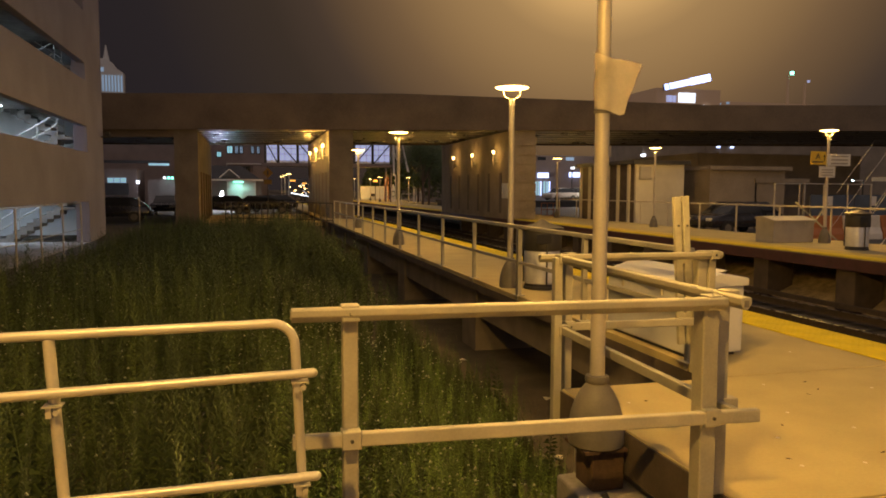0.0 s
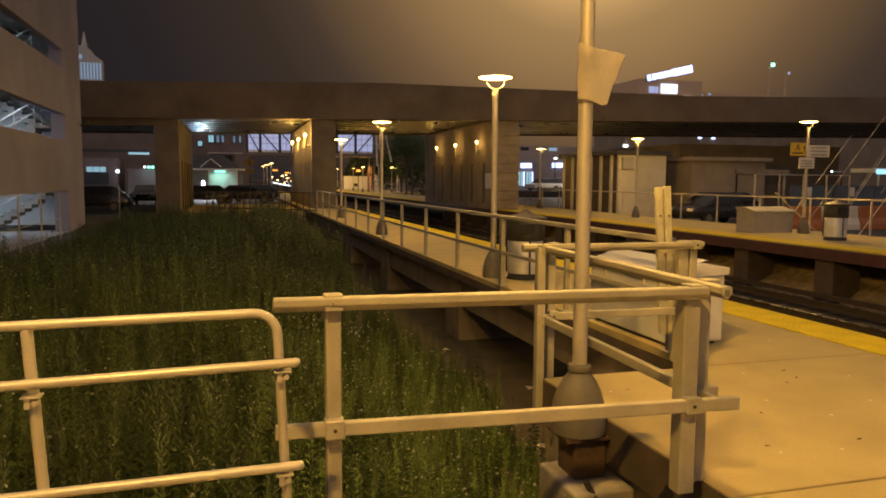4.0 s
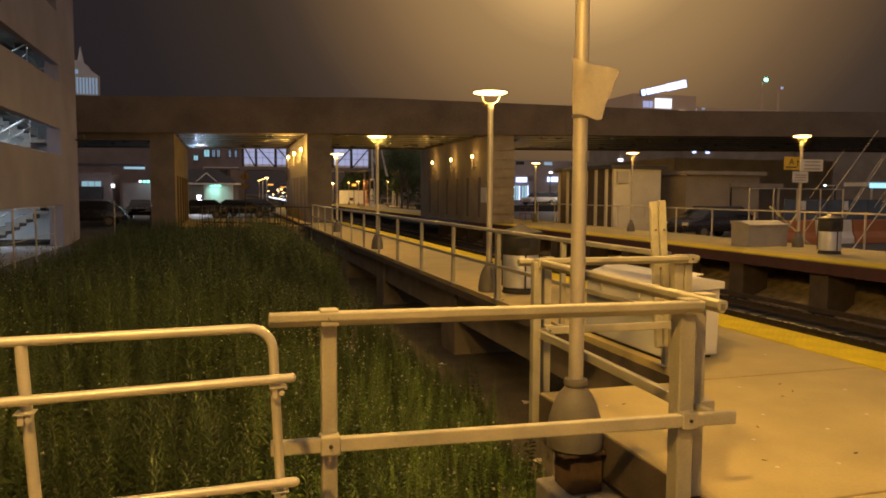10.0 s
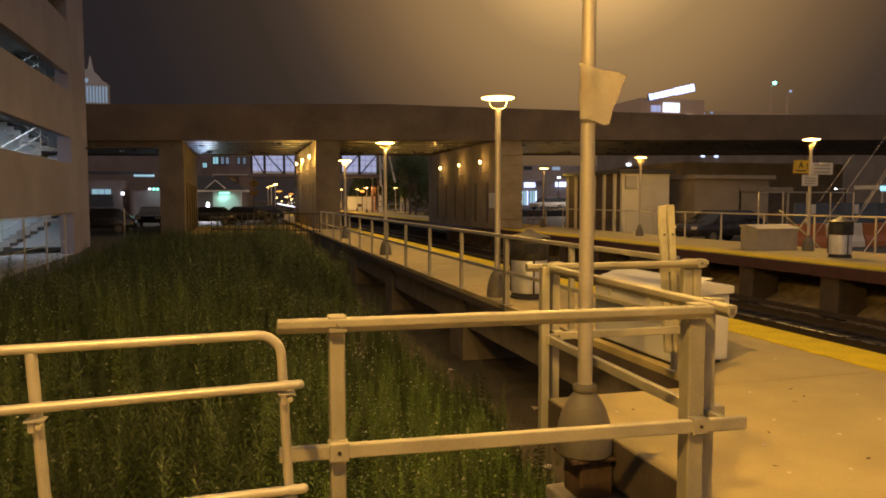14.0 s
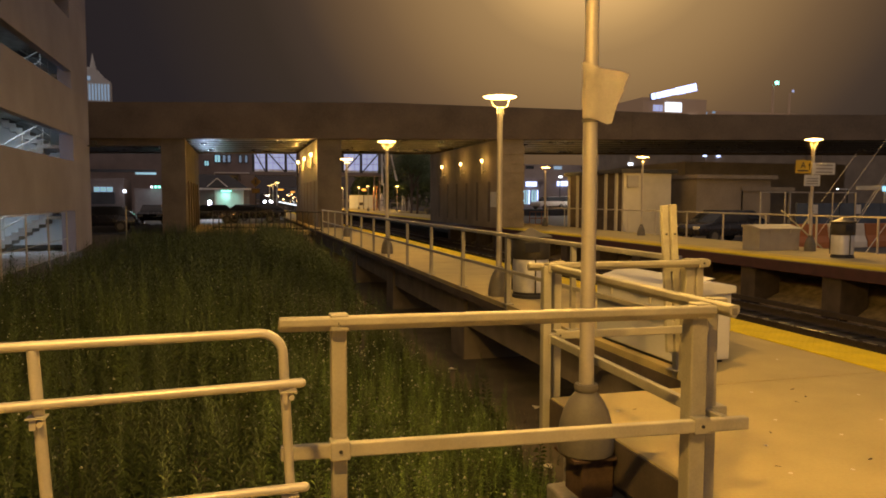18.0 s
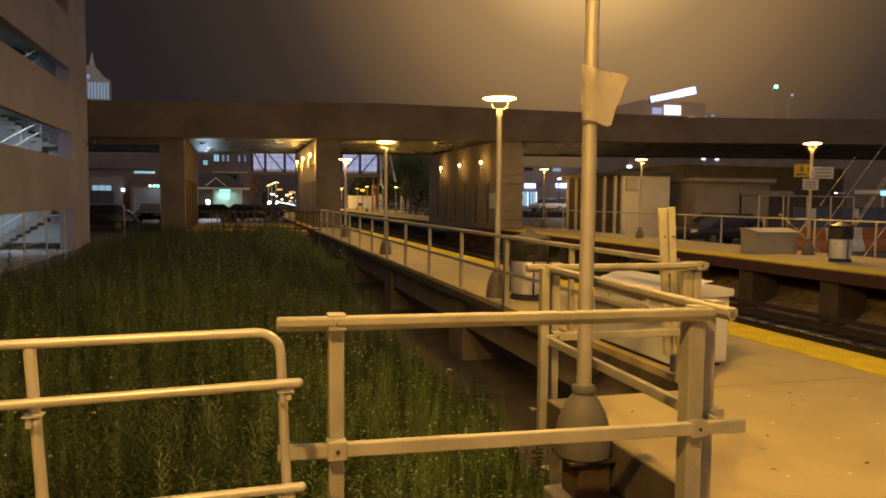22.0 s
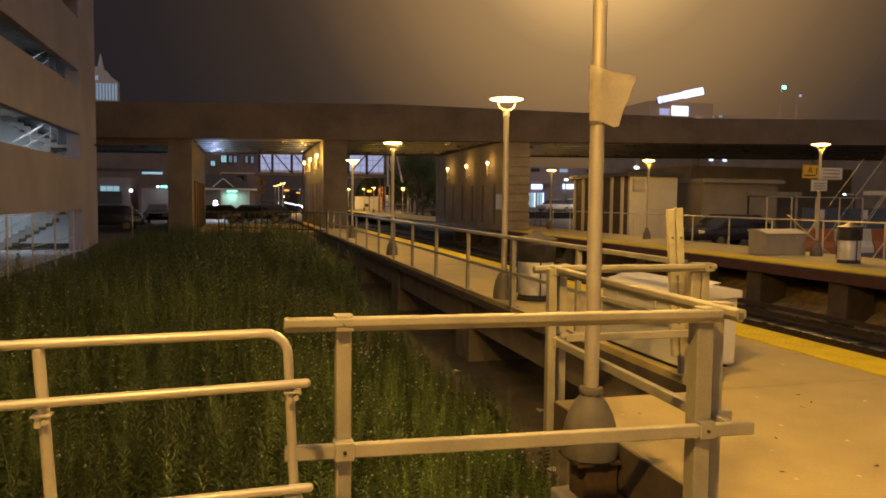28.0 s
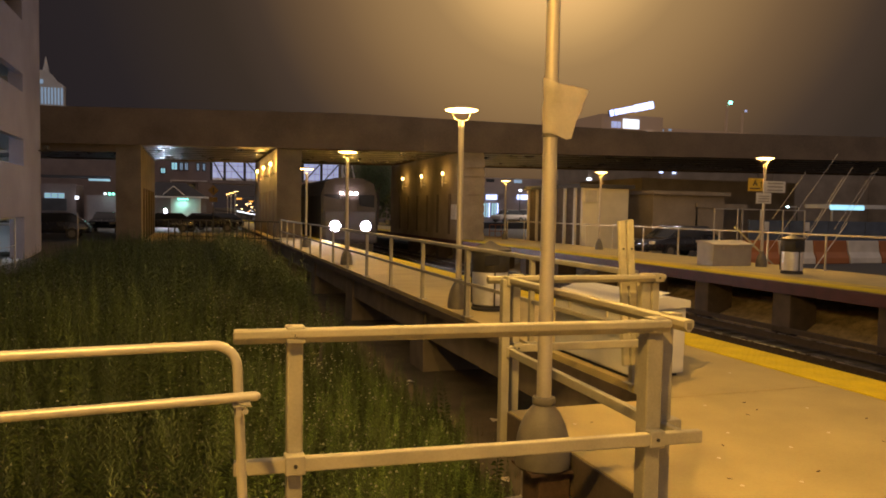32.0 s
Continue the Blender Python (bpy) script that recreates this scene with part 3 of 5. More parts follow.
main_post = lamp_post(2.23, 4.40, -0.085, 3.585, 620, "aluminium lamp post with a torn sheet wrapped round it", wide=1.08, low=0.93)
boxpart("base_plate", (0, 0, -0.02), (0.31, 0.31, 0.02), RUST, main_post, "rusty base plate")
boxpart("bracket", (0.04, 0.02, -0.165), (0.23, 0.26, 0.27), RUST, main_post, "rusty steel bracket", bev=0.01)
pipe_pts = [(2.16, 4.14, -0.33), (2.22, 4.08, -0.46), (2.28, 3.98, -0.58), (2.36, 3.86, -0.66), (2.38, 3.66, -0.70), (2.39, 3.40, -0.72)]
bm = bmesh.new()
for a, b in zip(pipe_pts, pipe_pts[1:]):
    rod(bm, a, b, 0.022, n=10)
    bmesh.ops.create_icosphere(bm, subdivisions=1, radius=0.022, matrix=Matrix.Translation(b))
tagged(part("power_cable", bm, RUBBER, smooth=True), "thick black cable hanging under the lamp post", "cable")
bm = bmesh.new()
seg = [(-0.062, 0.0), (-0.056, -0.035), (-0.02, -0.064), (0.02, -0.066), (0.055, -0.06), (0.11, -0.066), (0.18, -0.062), (0.25, -0.045)]
tops = (2.575, 2.565, 2.545, 2.530, 2.525, 2.520, 2.515, 2.500)
lows = (2.215, 2.210, 2.205, 2.195, 2.185, 2.170, 2.180, 2.285)
cols = []
for (sx, sy), hi, lo in zip(seg, tops, lows):
    col = []
    for k in range(9):
        q = k / 8
        lean = -0.075 * q * max(0.0, sx - 0.04) / 0.18
        col.append(bm.verts.new((sx + lean, sy - 0.007 * math.sin(k * 1.3 + sx * 30), hi + (lo - hi) * q)))
    cols.append(col)
for a, b in zip(cols, cols[1:]):
    for k in range(8):
        bm.faces.new((a[k], a[k + 1], b[k + 1], b[k]))
bmesh.ops.solidify(bm, geom=list(bm.faces), thickness=0.004)
part("torn_sheet", bm, PAPER, main_post, "pale torn sheet flapping from the pole", smooth=True)
for z in (2.425, 2.185):
    bm = bmesh.new()
    lathe(bm, ((0.054, 0.0), (0.056, 0.012), (0.054, 0.024)), 16, (0, 0, z))
    part("strap", bm, SHROUD, main_post)

# the post whose lamp lights the rails from the near side
lamp_post(-0.95, 0.25, 0.0, 4.85, 1400, "tall lamp post standing beside the gate")

post_a = lamp_post(4.16, 11.40, watts=330)
LAMPS_NEAR = ((4.22, 21.1, 420), (4.46, 30.9, 420), (4.1, 79.2, 300), (4.1, 88.5, 0), (4.1, 97.5, 0), (16.7, 96.0, 520), (20.8, 97.0, 750), (17.7, 110.0, 500), (16.0, 115.0, 600))
for x, y, w in LAMPS_NEAR:
    lamp_post(x, y, watts=w, copy=post_a) if w else copy_thing(post_a, pose(x, y, 0))
opp_post = lamp_post(17.30, 19.0, h=3.47, watts=420, label="lamp post carrying yellow and white platform signs")
opp_plain = lamp_post(17.3, 29.0, h=3.47, watts=380)
lamp_post(17.6, 40.3, h=3.47, watts=200, copy=opp_plain)

# signs on the far lamp post
boxpart("sign_plate", (-0.42, -0.07, 2.62), (0.56, 0.02, 0.40), SIGN_YELLOW, opp_post, "yellow sign with a large letter A")
boxpart("sign_plate", (0.34, -0.07, 2.57), (0.86, 0.02, 0.36), SIGN_WHITE, opp_post, "white sign with three lines of small print")
boxpart("sign_plate", (-0.08, -0.075, 2.20), (0.58, 0.02, 0.34), SIGN_WHITE, opp_post, "plain pale notice")
for z in (2.68, 2.57, 2.46):
    boxpart("print_line", (0.36, -0.083, z), (0.62, 0.006, 0.04), FAINT_INK, opp_post)
for z in (2.26, 2.18, 2.10):
    boxpart("print_line", (-0.08, -0.089, z), (0.42, 0.006, 0.03), FAINT_INK, opp_post)
font = bpy.data.curves.new("letter_a", "FONT")
font.body, font.size, font.align_x, font.extrude = "A", 0.27, "CENTER", 0.003
letter = new("letter", font)
letter.parent, letter.matrix_local = opp_post, pose(-0.44, -0.085, 2.58, 90, 0, 0)
letter.data.materials.append(SIGN_INK)
boxpart("print_line", (-0.44, -0.083, 2.50), (0.40, 0.006, 0.04), SIGN_INK, opp_post)

bm = bmesh.new()
for pts in (((-0.215, 2.52), (-0.19, 2.52), (-0.19, 2.66), (-0.215, 2.66)), ((-0.245, 2.66), (-0.16, 2.66), (-0.2025, 2.74))):
    lo = [bm.verts.new((x, -0.0845, z)) for x, z in pts]
    bm.faces.new(lo)
bmesh.ops.solidify(bm, geom=list(bm.faces), thickness=0.004)
part("arrow", bm, SIGN_INK, opp_post, "black arrow pointing up")

# ---- rails round the end of the wide slab ----
PW = 0.070


def square_post(parent, x, y, z0, z1, w=PW):
    bm = bmesh.new()
    box(bm, *span(x - w / 2, x + w / 2, y - w / 2, y + w / 2, z0, z1))
    bevel(bm, 0.008, 2)
    return part("post", bm, RAIL_ALU, parent)


def bar(parent, a, b, w=0.060, h=0.064, caps=True, flat=False):
    """A square hollow bar with chamfered edges and a dark open end."""
    a, b = Vector(a), Vector(b)
    d = (b - a).normalized()
    side, up = Vector((-d.y, d.x, 0)), Vector((0, 0, 1))
    sec = ((-0.38, 0.5), (0.38, 0.5), (0.52, 0.40), (0.52, -0.05), (0.14, -0.5), (-0.14, -0.5), (-0.52, -0.05), (-0.52, 0.40))
    if flat:
        sec = ((-0.42, 0.5), (0.42, 0.5), (0.5, 0.42), (0.5, -0.42), (0.42, -0.5), (-0.42, -0.5), (-0.5, -0.42), (-0.5, 0.42))
    bm = bmesh.new()
    rings = [[bm.verts.new(p + side * (u * w) + up * (v * h)) for u, v in sec] for p in (a, b)]
    bm.faces.new(rings[0]), bm.faces.new(rings[1])
    for k in range(8):
        bm.faces.new((rings[0][k], rings[0][(k + 1) % 8], rings[1][(k + 1) % 8], rings[1][k]))
    bmesh.ops.bevel(bm, geom=list(bm.edges), offset=0.003, segments=1, affect="EDGES")
    ob = part("bar", bm, RAIL_ALU, parent)
    if caps:
        for p, q in ((a, b), (b, a)):
            d = (Vector(p) - Vector(q)).normalized()
            beampart("end_cap", Vector(p) - d * 0.002, Vector(p) + d * 0.004, w - 0.035, h - 0.03, SHROUD, ob, "dark open bar end")
    return ob


def collar(parent, x, y, z, w=0.088, h=0.085, d=0.088):
    ob = boxpart("bracket", (x, y, z), (w, d, h), RAIL_ALU, parent, bev=0.006)
    bm = bmesh.new()
    rod(bm, (x, y - d / 2, z), (x, y - d / 2 - 0.007, z), 0.009, n=8)
    part("bolt", bm, DARK_STEEL, ob)


def rail_frame(label, a, b, posts, mids=(0.476,), over=(0.2, 0.15), top=1.048, side=0.0, over_mid=None):
    """Two level bars from a to b on square posts."""
    t = thing("guard_rail", label, "railing", group="guard rails at the slab's end")
    a, b = Vector((*a, 0)), Vector((*b, 0))
    d = (b - a).normalized()
    off = Vector((-d.y, d.x, 0)) * side
    for z in (top, *mids):
        ov = over if z == top or over_mid is None else over_mid
        p, q = a - d * ov[0] + off, b + d * ov[1] + off
        bar(t, (p.x, p.y, z), (q.x, q.y, z), 0.060 if z == top else 0.045, 0.064, flat=z != top)
    for x, y, z0, w in posts:
        square_post(t, x, y, z0, top + 0.02, w)
        for z in mids:
            collar(t, x + off.x, y + off.y, z)
        collar(t, x + off.x * 0.8, y + off.y * 0.8, top + 0.004, 0.082, 0.074)
    return t


rail_frame("beige metal guard rail across the slab's end", (0.43, 3.29), (2.21, 3.17), ((0.43, 3.30, -1.0, PW), (2.212, 3.19, 0.0, 0.092)), over=(0.26, 0.06), side=-0.05, over_mid=(0.26, 0.26))
rail_frame("beige metal guard rail along the slab's side", (2.31, 3.12), (2.38, 5.46), ((2.372, 3.30, 0.0, PW), (2.38, 5.42, -0.35, PW)), over=(0.04, 0.12), side=-0.05, over_mid=(-0.02, 0.12))
rail_frame("beige metal guard rail closing the slab's far side", (2.42, 5.60), (3.80, 5.56), ((2.56, 5.62, -0.35, PW), (3.79, 5.58, 0.0, 0.09), (3.88, 5.56, 0.0, PW)), over=(0.14, 0.15), side=-0.05, over_mid=(-0.1, 0.0))

# tall paired timber uprights bolted to the far rail
t = thing("timber_upright", "pair of bare leaning timber uprights bolted to the rail", "timber post")
for dx, top in ((-0.042, 1.55), (0.042, 1.56)):
    ob = boxpart("board", (3.665 + dx, 5.645, (top + 0.25) / 2), (0.062, 0.04, top - 0.25), WOOD, t, bev=0.005, m=Matrix.Rotation(radians(-4.0), 4, "Y"))
    for z in (0.47, 0.62, 1.3):
        x = 3.665 + dx - 0.07 * (z - 0.9)
        rodpart("bolt", (x, 5.63, z), (x, 5.615, z), 0.009, DARK_STEEL, ob, n=8)
for z in (0.50, 1.00):
    boxpart("cleat", (3.725, 5.652, z), (0.21, 0.05, 0.06), WOOD, t, bev=0.004)

# ---- tube gate ----
gate = thing("tube_gate", "galvanised tube gate with three level tubes", "gate")
GYY = 2.85


def pipe(name, pts, r, parent, material=GALV, label=""):
    bm = bmesh.new()
    for a, b in zip(pts, pts[1:]):
        rod(bm, a, b, r, n=16)
        bmesh.ops.create_icosphere(bm, subdivisions=2, radius=r, matrix=Matrix.Translation(b))
    bmesh.ops.create_icosphere(bm, subdivisions=2, radius=r, matrix=Matrix.Translation(pts[0]))
    return part(name, bm, material, parent, label, smooth=True)


bend = [(0.07 + 0.09 * math.sin(a), GYY, 1.0 + 0.09 * math.cos(a)) for a in np.linspace(0, math.pi / 2, 7)]
pipe("frame_tube", [(-2.4, GYY - 0.02, 1.065)] + bend + [(0.20, GYY, -0.012)], 0.0185, gate, label="bent top tube and end upright")
pipe("level_tube", [(-2.4, GYY - 0.03, 0.84), (0.225, GYY - 0.03, 0.897)], 0.0185, gate)
pipe("level_tube", [(-2.4, GYY - 0.03, 0.45), (0.235, GYY - 0.03, 0.487)], 0.0185, gate)
for x in (-0.69, -1.75):
    pipe("upright", [(x - 0.012, GYY, 1.06), (x + 0.045, GYY, -0.012)], 0.0205, gate)
for x, z in ((-0.69, 0.86), (0.175, 0.894), (-0.69, 0.468), (0.178, 0.485)):
    bm = bmesh.new()
    box(bm, (x, GYY - 0.02, z - 0.028), (0.065, 0.06, 0.005))
    box(bm, (x - 0.012, GYY - 0.028, z - 0.05), (0.02, 0.024, 0.04))
    cl = part("clamp", bm, GALV, gate)
    bm = bmesh.new()
    rod(bm, (x + 0.012, GYY - 0.022, z - 0.05), (x + 0.012, GYY - 0.045, z - 0.05), 0.011, n=8)
    part("bolt", bm, GALV, cl)


# ---- grit bins ----
def grit_bin(m, length, body, lid_prof, material, label):
    """A bin of constant section: body and lid outlines as (y, z) pairs."""
    t = thing("grit_bin", label, "storage bin", m)
    L = length / 2

    def prism(name, prof, half, bev):
        bm = bmesh.new()
        a = [bm.verts.new((-half, y, z)) for y, z in prof]
        b = [bm.verts.new((half, y, z)) for y, z in prof]
        bm.faces.new(a), bm.faces.new(b)
        for k in range(len(prof)):
            bm.faces.new((a[k], a[(k + 1) % len(prof)], b[(k + 1) % len(prof)], b[k]))
        bevel(bm, bev, 2)
        return part(name, bm, material, t)

    prism("body", body, L, 0.018)
    lid = prism("lid", lid_prof, L + 0.03, 0.012)
    y0, z0 = body[-1]
    for x in (-L * 0.5, L * 0.5):
        boxpart("latch", (x, y0 + (0.02 if y0 > 0 else -0.02), z0 - 0.06), (0.03, 0.018, 0.075), GALV, t, "small metal latch")
    return t


white_bin = grit_bin(pose(4.315, 6.87, 0.0, 0, 0, 90), 1.56, ((0.315, 0.035), (-0.315, 0.035), (-0.325, 0.70), (0.325, 0.655)),
                     ((0.36, 0.64), (0.36, 0.695), (0.03, 0.795), (-0.05, 0.812), (-0.355, 0.765), (-0.355, 0.69), (0.0, 0.68)),
                     BOX_WHITE, "white fibreglass grit bin with a closed ridged lid")
for y in (-0.24, 0.24):
    boxpart("runner", (0, y, 0.018), (1.44, 0.07, 0.036), DARK_STEEL, white_bin, "dark runner under the bin")
# thin white patch stands for the glint on the lid
boxpart("glossy_label", (-0.45, -0.20, 0.802), (0.26, 0.14, 0.006), SIGN_WHITE, white_bin, "pale patch painting the glint on the lid", m=Matrix.Rotation(radians(-10), 4, "X"))
grit_bin(pose(16.45, 19.75, 0.0), 1.5, ((-0.40, 0.0), (0.40, 0.0), (0.42, 0.73), (-0.42, 0.66)),
         ((-0.47, 0.65), (0.45, 0.73), (0.45, 0.80), (0.1, 0.82), (-0.47, 0.705)), BOX_GREY, "grey fibreglass grit bin on the far platform")


# ---- litter bins ----
def litter_bin(m, label):
    t = thing("litter_bin", label, "trash can", m, group="platform litter bins")
    bm = bmesh.new()
    lathe(bm, ((0.30, 0.0), (0.30, 0.04), (0.28, 0.06), (0.28, 0.09), (0.22, 0.10)), 24)
    part("base", bm, DARK_STEEL, t, "black base", smooth=True)
    bm = bmesh.new()
    lathe(bm, ((0.25, 0.08), (0.285, 0.10), (0.292, 0.36), (0.288, 0.40), (0.292, 0.62), (0.28, 0.64), (0.26, 0.64)), 28)
    part("drum", bm, TIN, t, "dented shiny metal drum", smooth=True)
    bm = bmesh.new()
    lathe(bm, ((0.305, 0.63), (0.315, 0.66), (0.315, 0.94), (0.30, 0.96), (0.05, 0.97)), 28)
    part("hood", bm, DARK_STEEL, t, "black hood with an open mouth", smooth=True)
    boxpart("mouth_flap", (-0.10, -0.312, 0.83), (0.26, 0.02, 0.16), RUBBER, t, "black rubber mouth flap", bev=0.006)
    bm = bmesh.new()
    lathe(bm, ((0.30, 0.955), (0.345, 0.97), (0.35, 1.0), (0.30, 1.02), (0.12, 1.075), (0.045, 1.12), (0.02, 1.13)), 28)
    part("lid", bm, LID_GREY, t, "dark grey pointed lid", smooth=True)
    for k in range(3):
        a = k * 2.09 + 0.4
        rodpart("strut", (0.31 * math.cos(a), 0.31 * math.sin(a), 0.1), (0.31 * math.cos(a), 0.31 * math.sin(a), 0.85), 0.014, DARK_STEEL, t, n=8)
    return t


near_bin = litter_bin(pose(4.62, 11.15, 0), "shiny metal litter bin with a black hood beside a lamp post")
copy_thing(near_bin, pose(16.2, 16.6, 0))["label"] = "metal litter bin with a black hood on the far platform"


# slim marker post beside the near bin
t = thing("marker_post", "slim dark marker post with a white cap beside the bin", "post", pose(4.98, 11.3, 0))
rodpart("shaft", (0, 0, 0), (0, 0, 0.73), 0.022, DARK_STEEL, t, n=10)
rodpart("cap", (0, 0, 0.73), (0, 0, 0.775), 0.03, SIGN_WHITE, t, "white cap", r2=0.02, n=10)
boxpart("foot_plate", (0, 0, 0.006), (0.14, 0.14, 0.012), DARK_STEEL, t, bev=0.003)


# ---- platform railings ----
def long_rail(label, pts, spacing, h=1.05, mid=None, material=RAIL_ALU, post_w=0.06, base=-0.2, group="platform railings", post_mat=None):
    t = thing("railing", label, "railing", group=group)
    for a, b in zip(pts, pts[1:]):
        a, b = Vector((*a, h)), Vector((*b, h))
        beampart("top_bar", a, b, 0.07, 0.055, material, t, bev=0.01)
        for mz in mid or ():
            beampart("mid_bar", a - Vector((0, 0, h - mz)), b - Vector((0, 0, h - mz)), 0.045, 0.045, material, t)
        n = max(1, round((b - a).length / spacing))
        for k in range(n + 1):
            p = a.lerp(b, k / n)
            post = beampart("post", (p.x, p.y, base), (p.x, p.y, h), post_w, post_w, post_mat or material, t)
            if base > -0.3 and spacing > 1:
                boxpart("flange", (p.x, p.y, 0.008), (post_w + 0.09, post_w + 0.09, 0.014), post_mat or material, post, bev=0.004)
    return t


long_rail("aluminium railing with a middle bar along the narrow platform", ((3.95, 10.46), (3.95, 35.43)), 2.27, mid=(0.51,))
long_rail("aluminium railing bays with a middle bar beside the bins", ((3.95, 5.95), (3.95, 10.42)), 2.235, mid=(0.51,))
long_rail("dark picket railing closing the weed patch before the bridge", ((3.9, 35.6), (1.2, 38.2), (-1.2, 39.6)), 0.36, h=0.95, mid=(0.12,), material=DARK_STEEL, post_w=0.045, base=-0.6)
long_rail("metal railing along the back of the far platform", ((18.3, 3.0), (18.3, 41.5)), 2.4, h=1.08, material=POLE, base=0.0, post_w=0.045)


# ---- wall lamps under the bridge ----
def wall_lamp(x, y, z, copy=None):
    if copy:
        t = copy_thing(copy, pose(x, y, z))
    else:
        t = thing("wall_lamp", "orange glowing wall lamp on a bracket", "wall lamp", pose(x, y, z), group="wall lamps under the bridge")
        bm = bmesh.new()
        lathe(bm, ((0.03, -0.10), (0.065, -0.07), (0.078, 0.02), (0.055, 0.08), (0.02, 0.10)), 16, (-0.25, 0, 0))
        part("globe", bm, GLOW_WALL, t, "glowing globe", smooth=True)
        bm = bmesh.new()
        rod(bm, (-0.25, 0, -0.15), (-0.25, 0, -0.75), 0.045, 0.03, 10)
        rod(bm, (-0.25, 0, -0.55), (0.02, 0, -0.55), 0.03, n=8)
        part("bracket", bm, POLE, t, smooth=True)
    return t


wl_first = wall_lamp(4.30, 41.9, 4.06)
for y in (46.2, 50.8):
    wall_lamp(4.30, y, 4.06, wl_first)
for y in (40.6, 44.8, 49.2):
    wall_lamp(13.97, y, 3.80, wl_first)
for x, y, z, w in ((3.88, 41.9, 4.0, 165), (3.88, 46.2, 4.0, 165), (3.88, 50.8, 4.0, 165), (13.3, 40.6, 3.7, 24), (13.3, 44.8, 3.7, 24), (13.3, 49.2, 3.7, 24)):
    lamp("bracket_light", x, y, z, w)


# ---- litter on the slab ----
leaf_bm = bmesh.new()
lv = [leaf_bm.verts.new(p) for p in ((-0.02, 0, 0.003), (-0.006, 0.009, 0.005), (0.018, 0.004, 0.009), (0.024, -0.002, 0.003), (0.003, -0.009, 0.004))]
leaf_bm.faces.new(lv)
bmesh.ops.solidify(leaf_bm, geom=list(leaf_bm.faces), thickness=0.003)
dead = tagged(part("fallen_leaf", leaf_bm, LITTER), "small curled dead leaf on the concrete", "leaf", group="fallen leaves")
dead.matrix_world = pose(4.48, 5.07, 0.003)
for x, y, a in ((4.42, 4.85, 40), (4.24, 4.74, 120), (3.73, 3.55, 10), (3.5, 4.15, 75), (2.9, 4.9, 200), (3.1, 3.6, 150), (5.1, 4.4, 20), (4.7, 3.9, 95), (5.3, 7.2, 60)):
    copy_thing(dead, pose(x, y, 0.003, 0, 0, a))

gum_bm = bmesh.new()
rod(gum_bm, (0, 0, 0), (0, 0, 0.003), 0.014, 0.011, 10)
gum = tagged(part("gum_spot", gum_bm, GUM), "pale trodden gum spot on the concrete", "gum spot", group="gum spots")
gum.matrix_world = pose(3.2, 4.6, 0.001)
for x, y in ((3.35, 4.62), (3.3, 3.95), (3.75, 4.4), (3.1, 3.5), (4.1, 5.1), (3.95, 4.0), (2.75, 4.9), (4.9, 4.8), (3.5, 3.45), (4.5, 4.2), (5.2, 6.1)):
    copy_thing(gum, pose(x, y, 0.001))


# ---- beyond the bridge ----
def window_row(parent, xs, y, z, w, h, pane_mat, frame_mat=DARK_STEEL, depth=0.12):
    for x in xs:
        win = boxpart("window", (x, y, z), (w, 0.06, h), pane_mat, parent, "lit window pane")
        bm = bmesh.new()
        for sx in (-1, 1):
            box(bm, (x + sx * w / 2, y - 0.05, z), (0.10, depth, h + 0.1))
            box(bm, (x, y - 0.05, z + sx * h / 2), (w + 0.1, depth, 0.10))
        box(bm, (x, y - 0.05, z), (0.06, depth, h))
        part("window_frame", bm, frame_mat, win)


# footbridge with lit glazed bays
fb = thing("footbridge", "covered glazed footbridge glowing blue across the line", "footbridge", kind="structure")
FY = 95.0
boxpart("floor_beam", *span(1.6, 18.3, FY - 0.2, FY + 3, 4.55, 4.95), BRICK, fb)
boxpart("roof_beam", *span(1.6, 18.3, FY - 0.3, FY + 3, 7.45, 7.9), BRICK, fb)
for k, (x0, x1) in enumerate(((2.05, 3.64), (3.64, 6.03), (6.03, 8.42), (8.42, 10.81), (10.81, 13.2), (13.2, 15.59), (15.59, 17.98))):
    pane = boxpart("glazed_bay", *span(x0 + 0.16, x1 - 0.16, FY + 0.05, FY + 0.12, 4.95, 7.45), GLOW_PANE, fb, "lit glass bay")
    bm = bmesh.new()
    box(bm, *span(x0 - 0.15, x0 + 0.15, FY - 0.15, FY + 0.1, 4.9, 7.5))
    a, b = (7.4, 5.0) if k < 3 else (5.0, 7.4)
    beam(bm, (x0 + 0.15, FY - 0.08, a), (x1 - 0.15, FY - 0.08, b), 0.1, 0.15)
    part("bay_frame", bm, DARK_STEEL, pane)
    bm = bmesh.new()
    for z in (5.22, 6.05, 6.75):
        box(bm, *span(x0 + 0.16, x1 - 0.16, FY - 0.02, FY + 0.04, z - 0.035, z + 0.035))
    for u in ((0.5,) if k == 0 else (0.33, 0.66)):
        xm = x0 + u * (x1 - x0)
        box(bm, *span(xm - 0.03, xm + 0.03, FY - 0.01, FY + 0.03, 4.95, 7.45))
    part("glazing_bar", bm, GALV, pane, "pale glazing bars")
    part("sill_board", box_bm(span(x0 + 0.16, x1 - 0.16, FY + 0.02, FY + 0.045, 4.95, 5.16)), TIN, pane, "pale panel under the glass")
boxpart("tower", *span(0.5, 2.0, FY, FY + 3, -0.5, 4.54), BRICK, fb)
for x in (17.5, 18.2):
    rodpart("leg", (x, FY + 1, -0.5), (x, FY + 1, 4.6), 0.12, BRICK, fb, n=10)
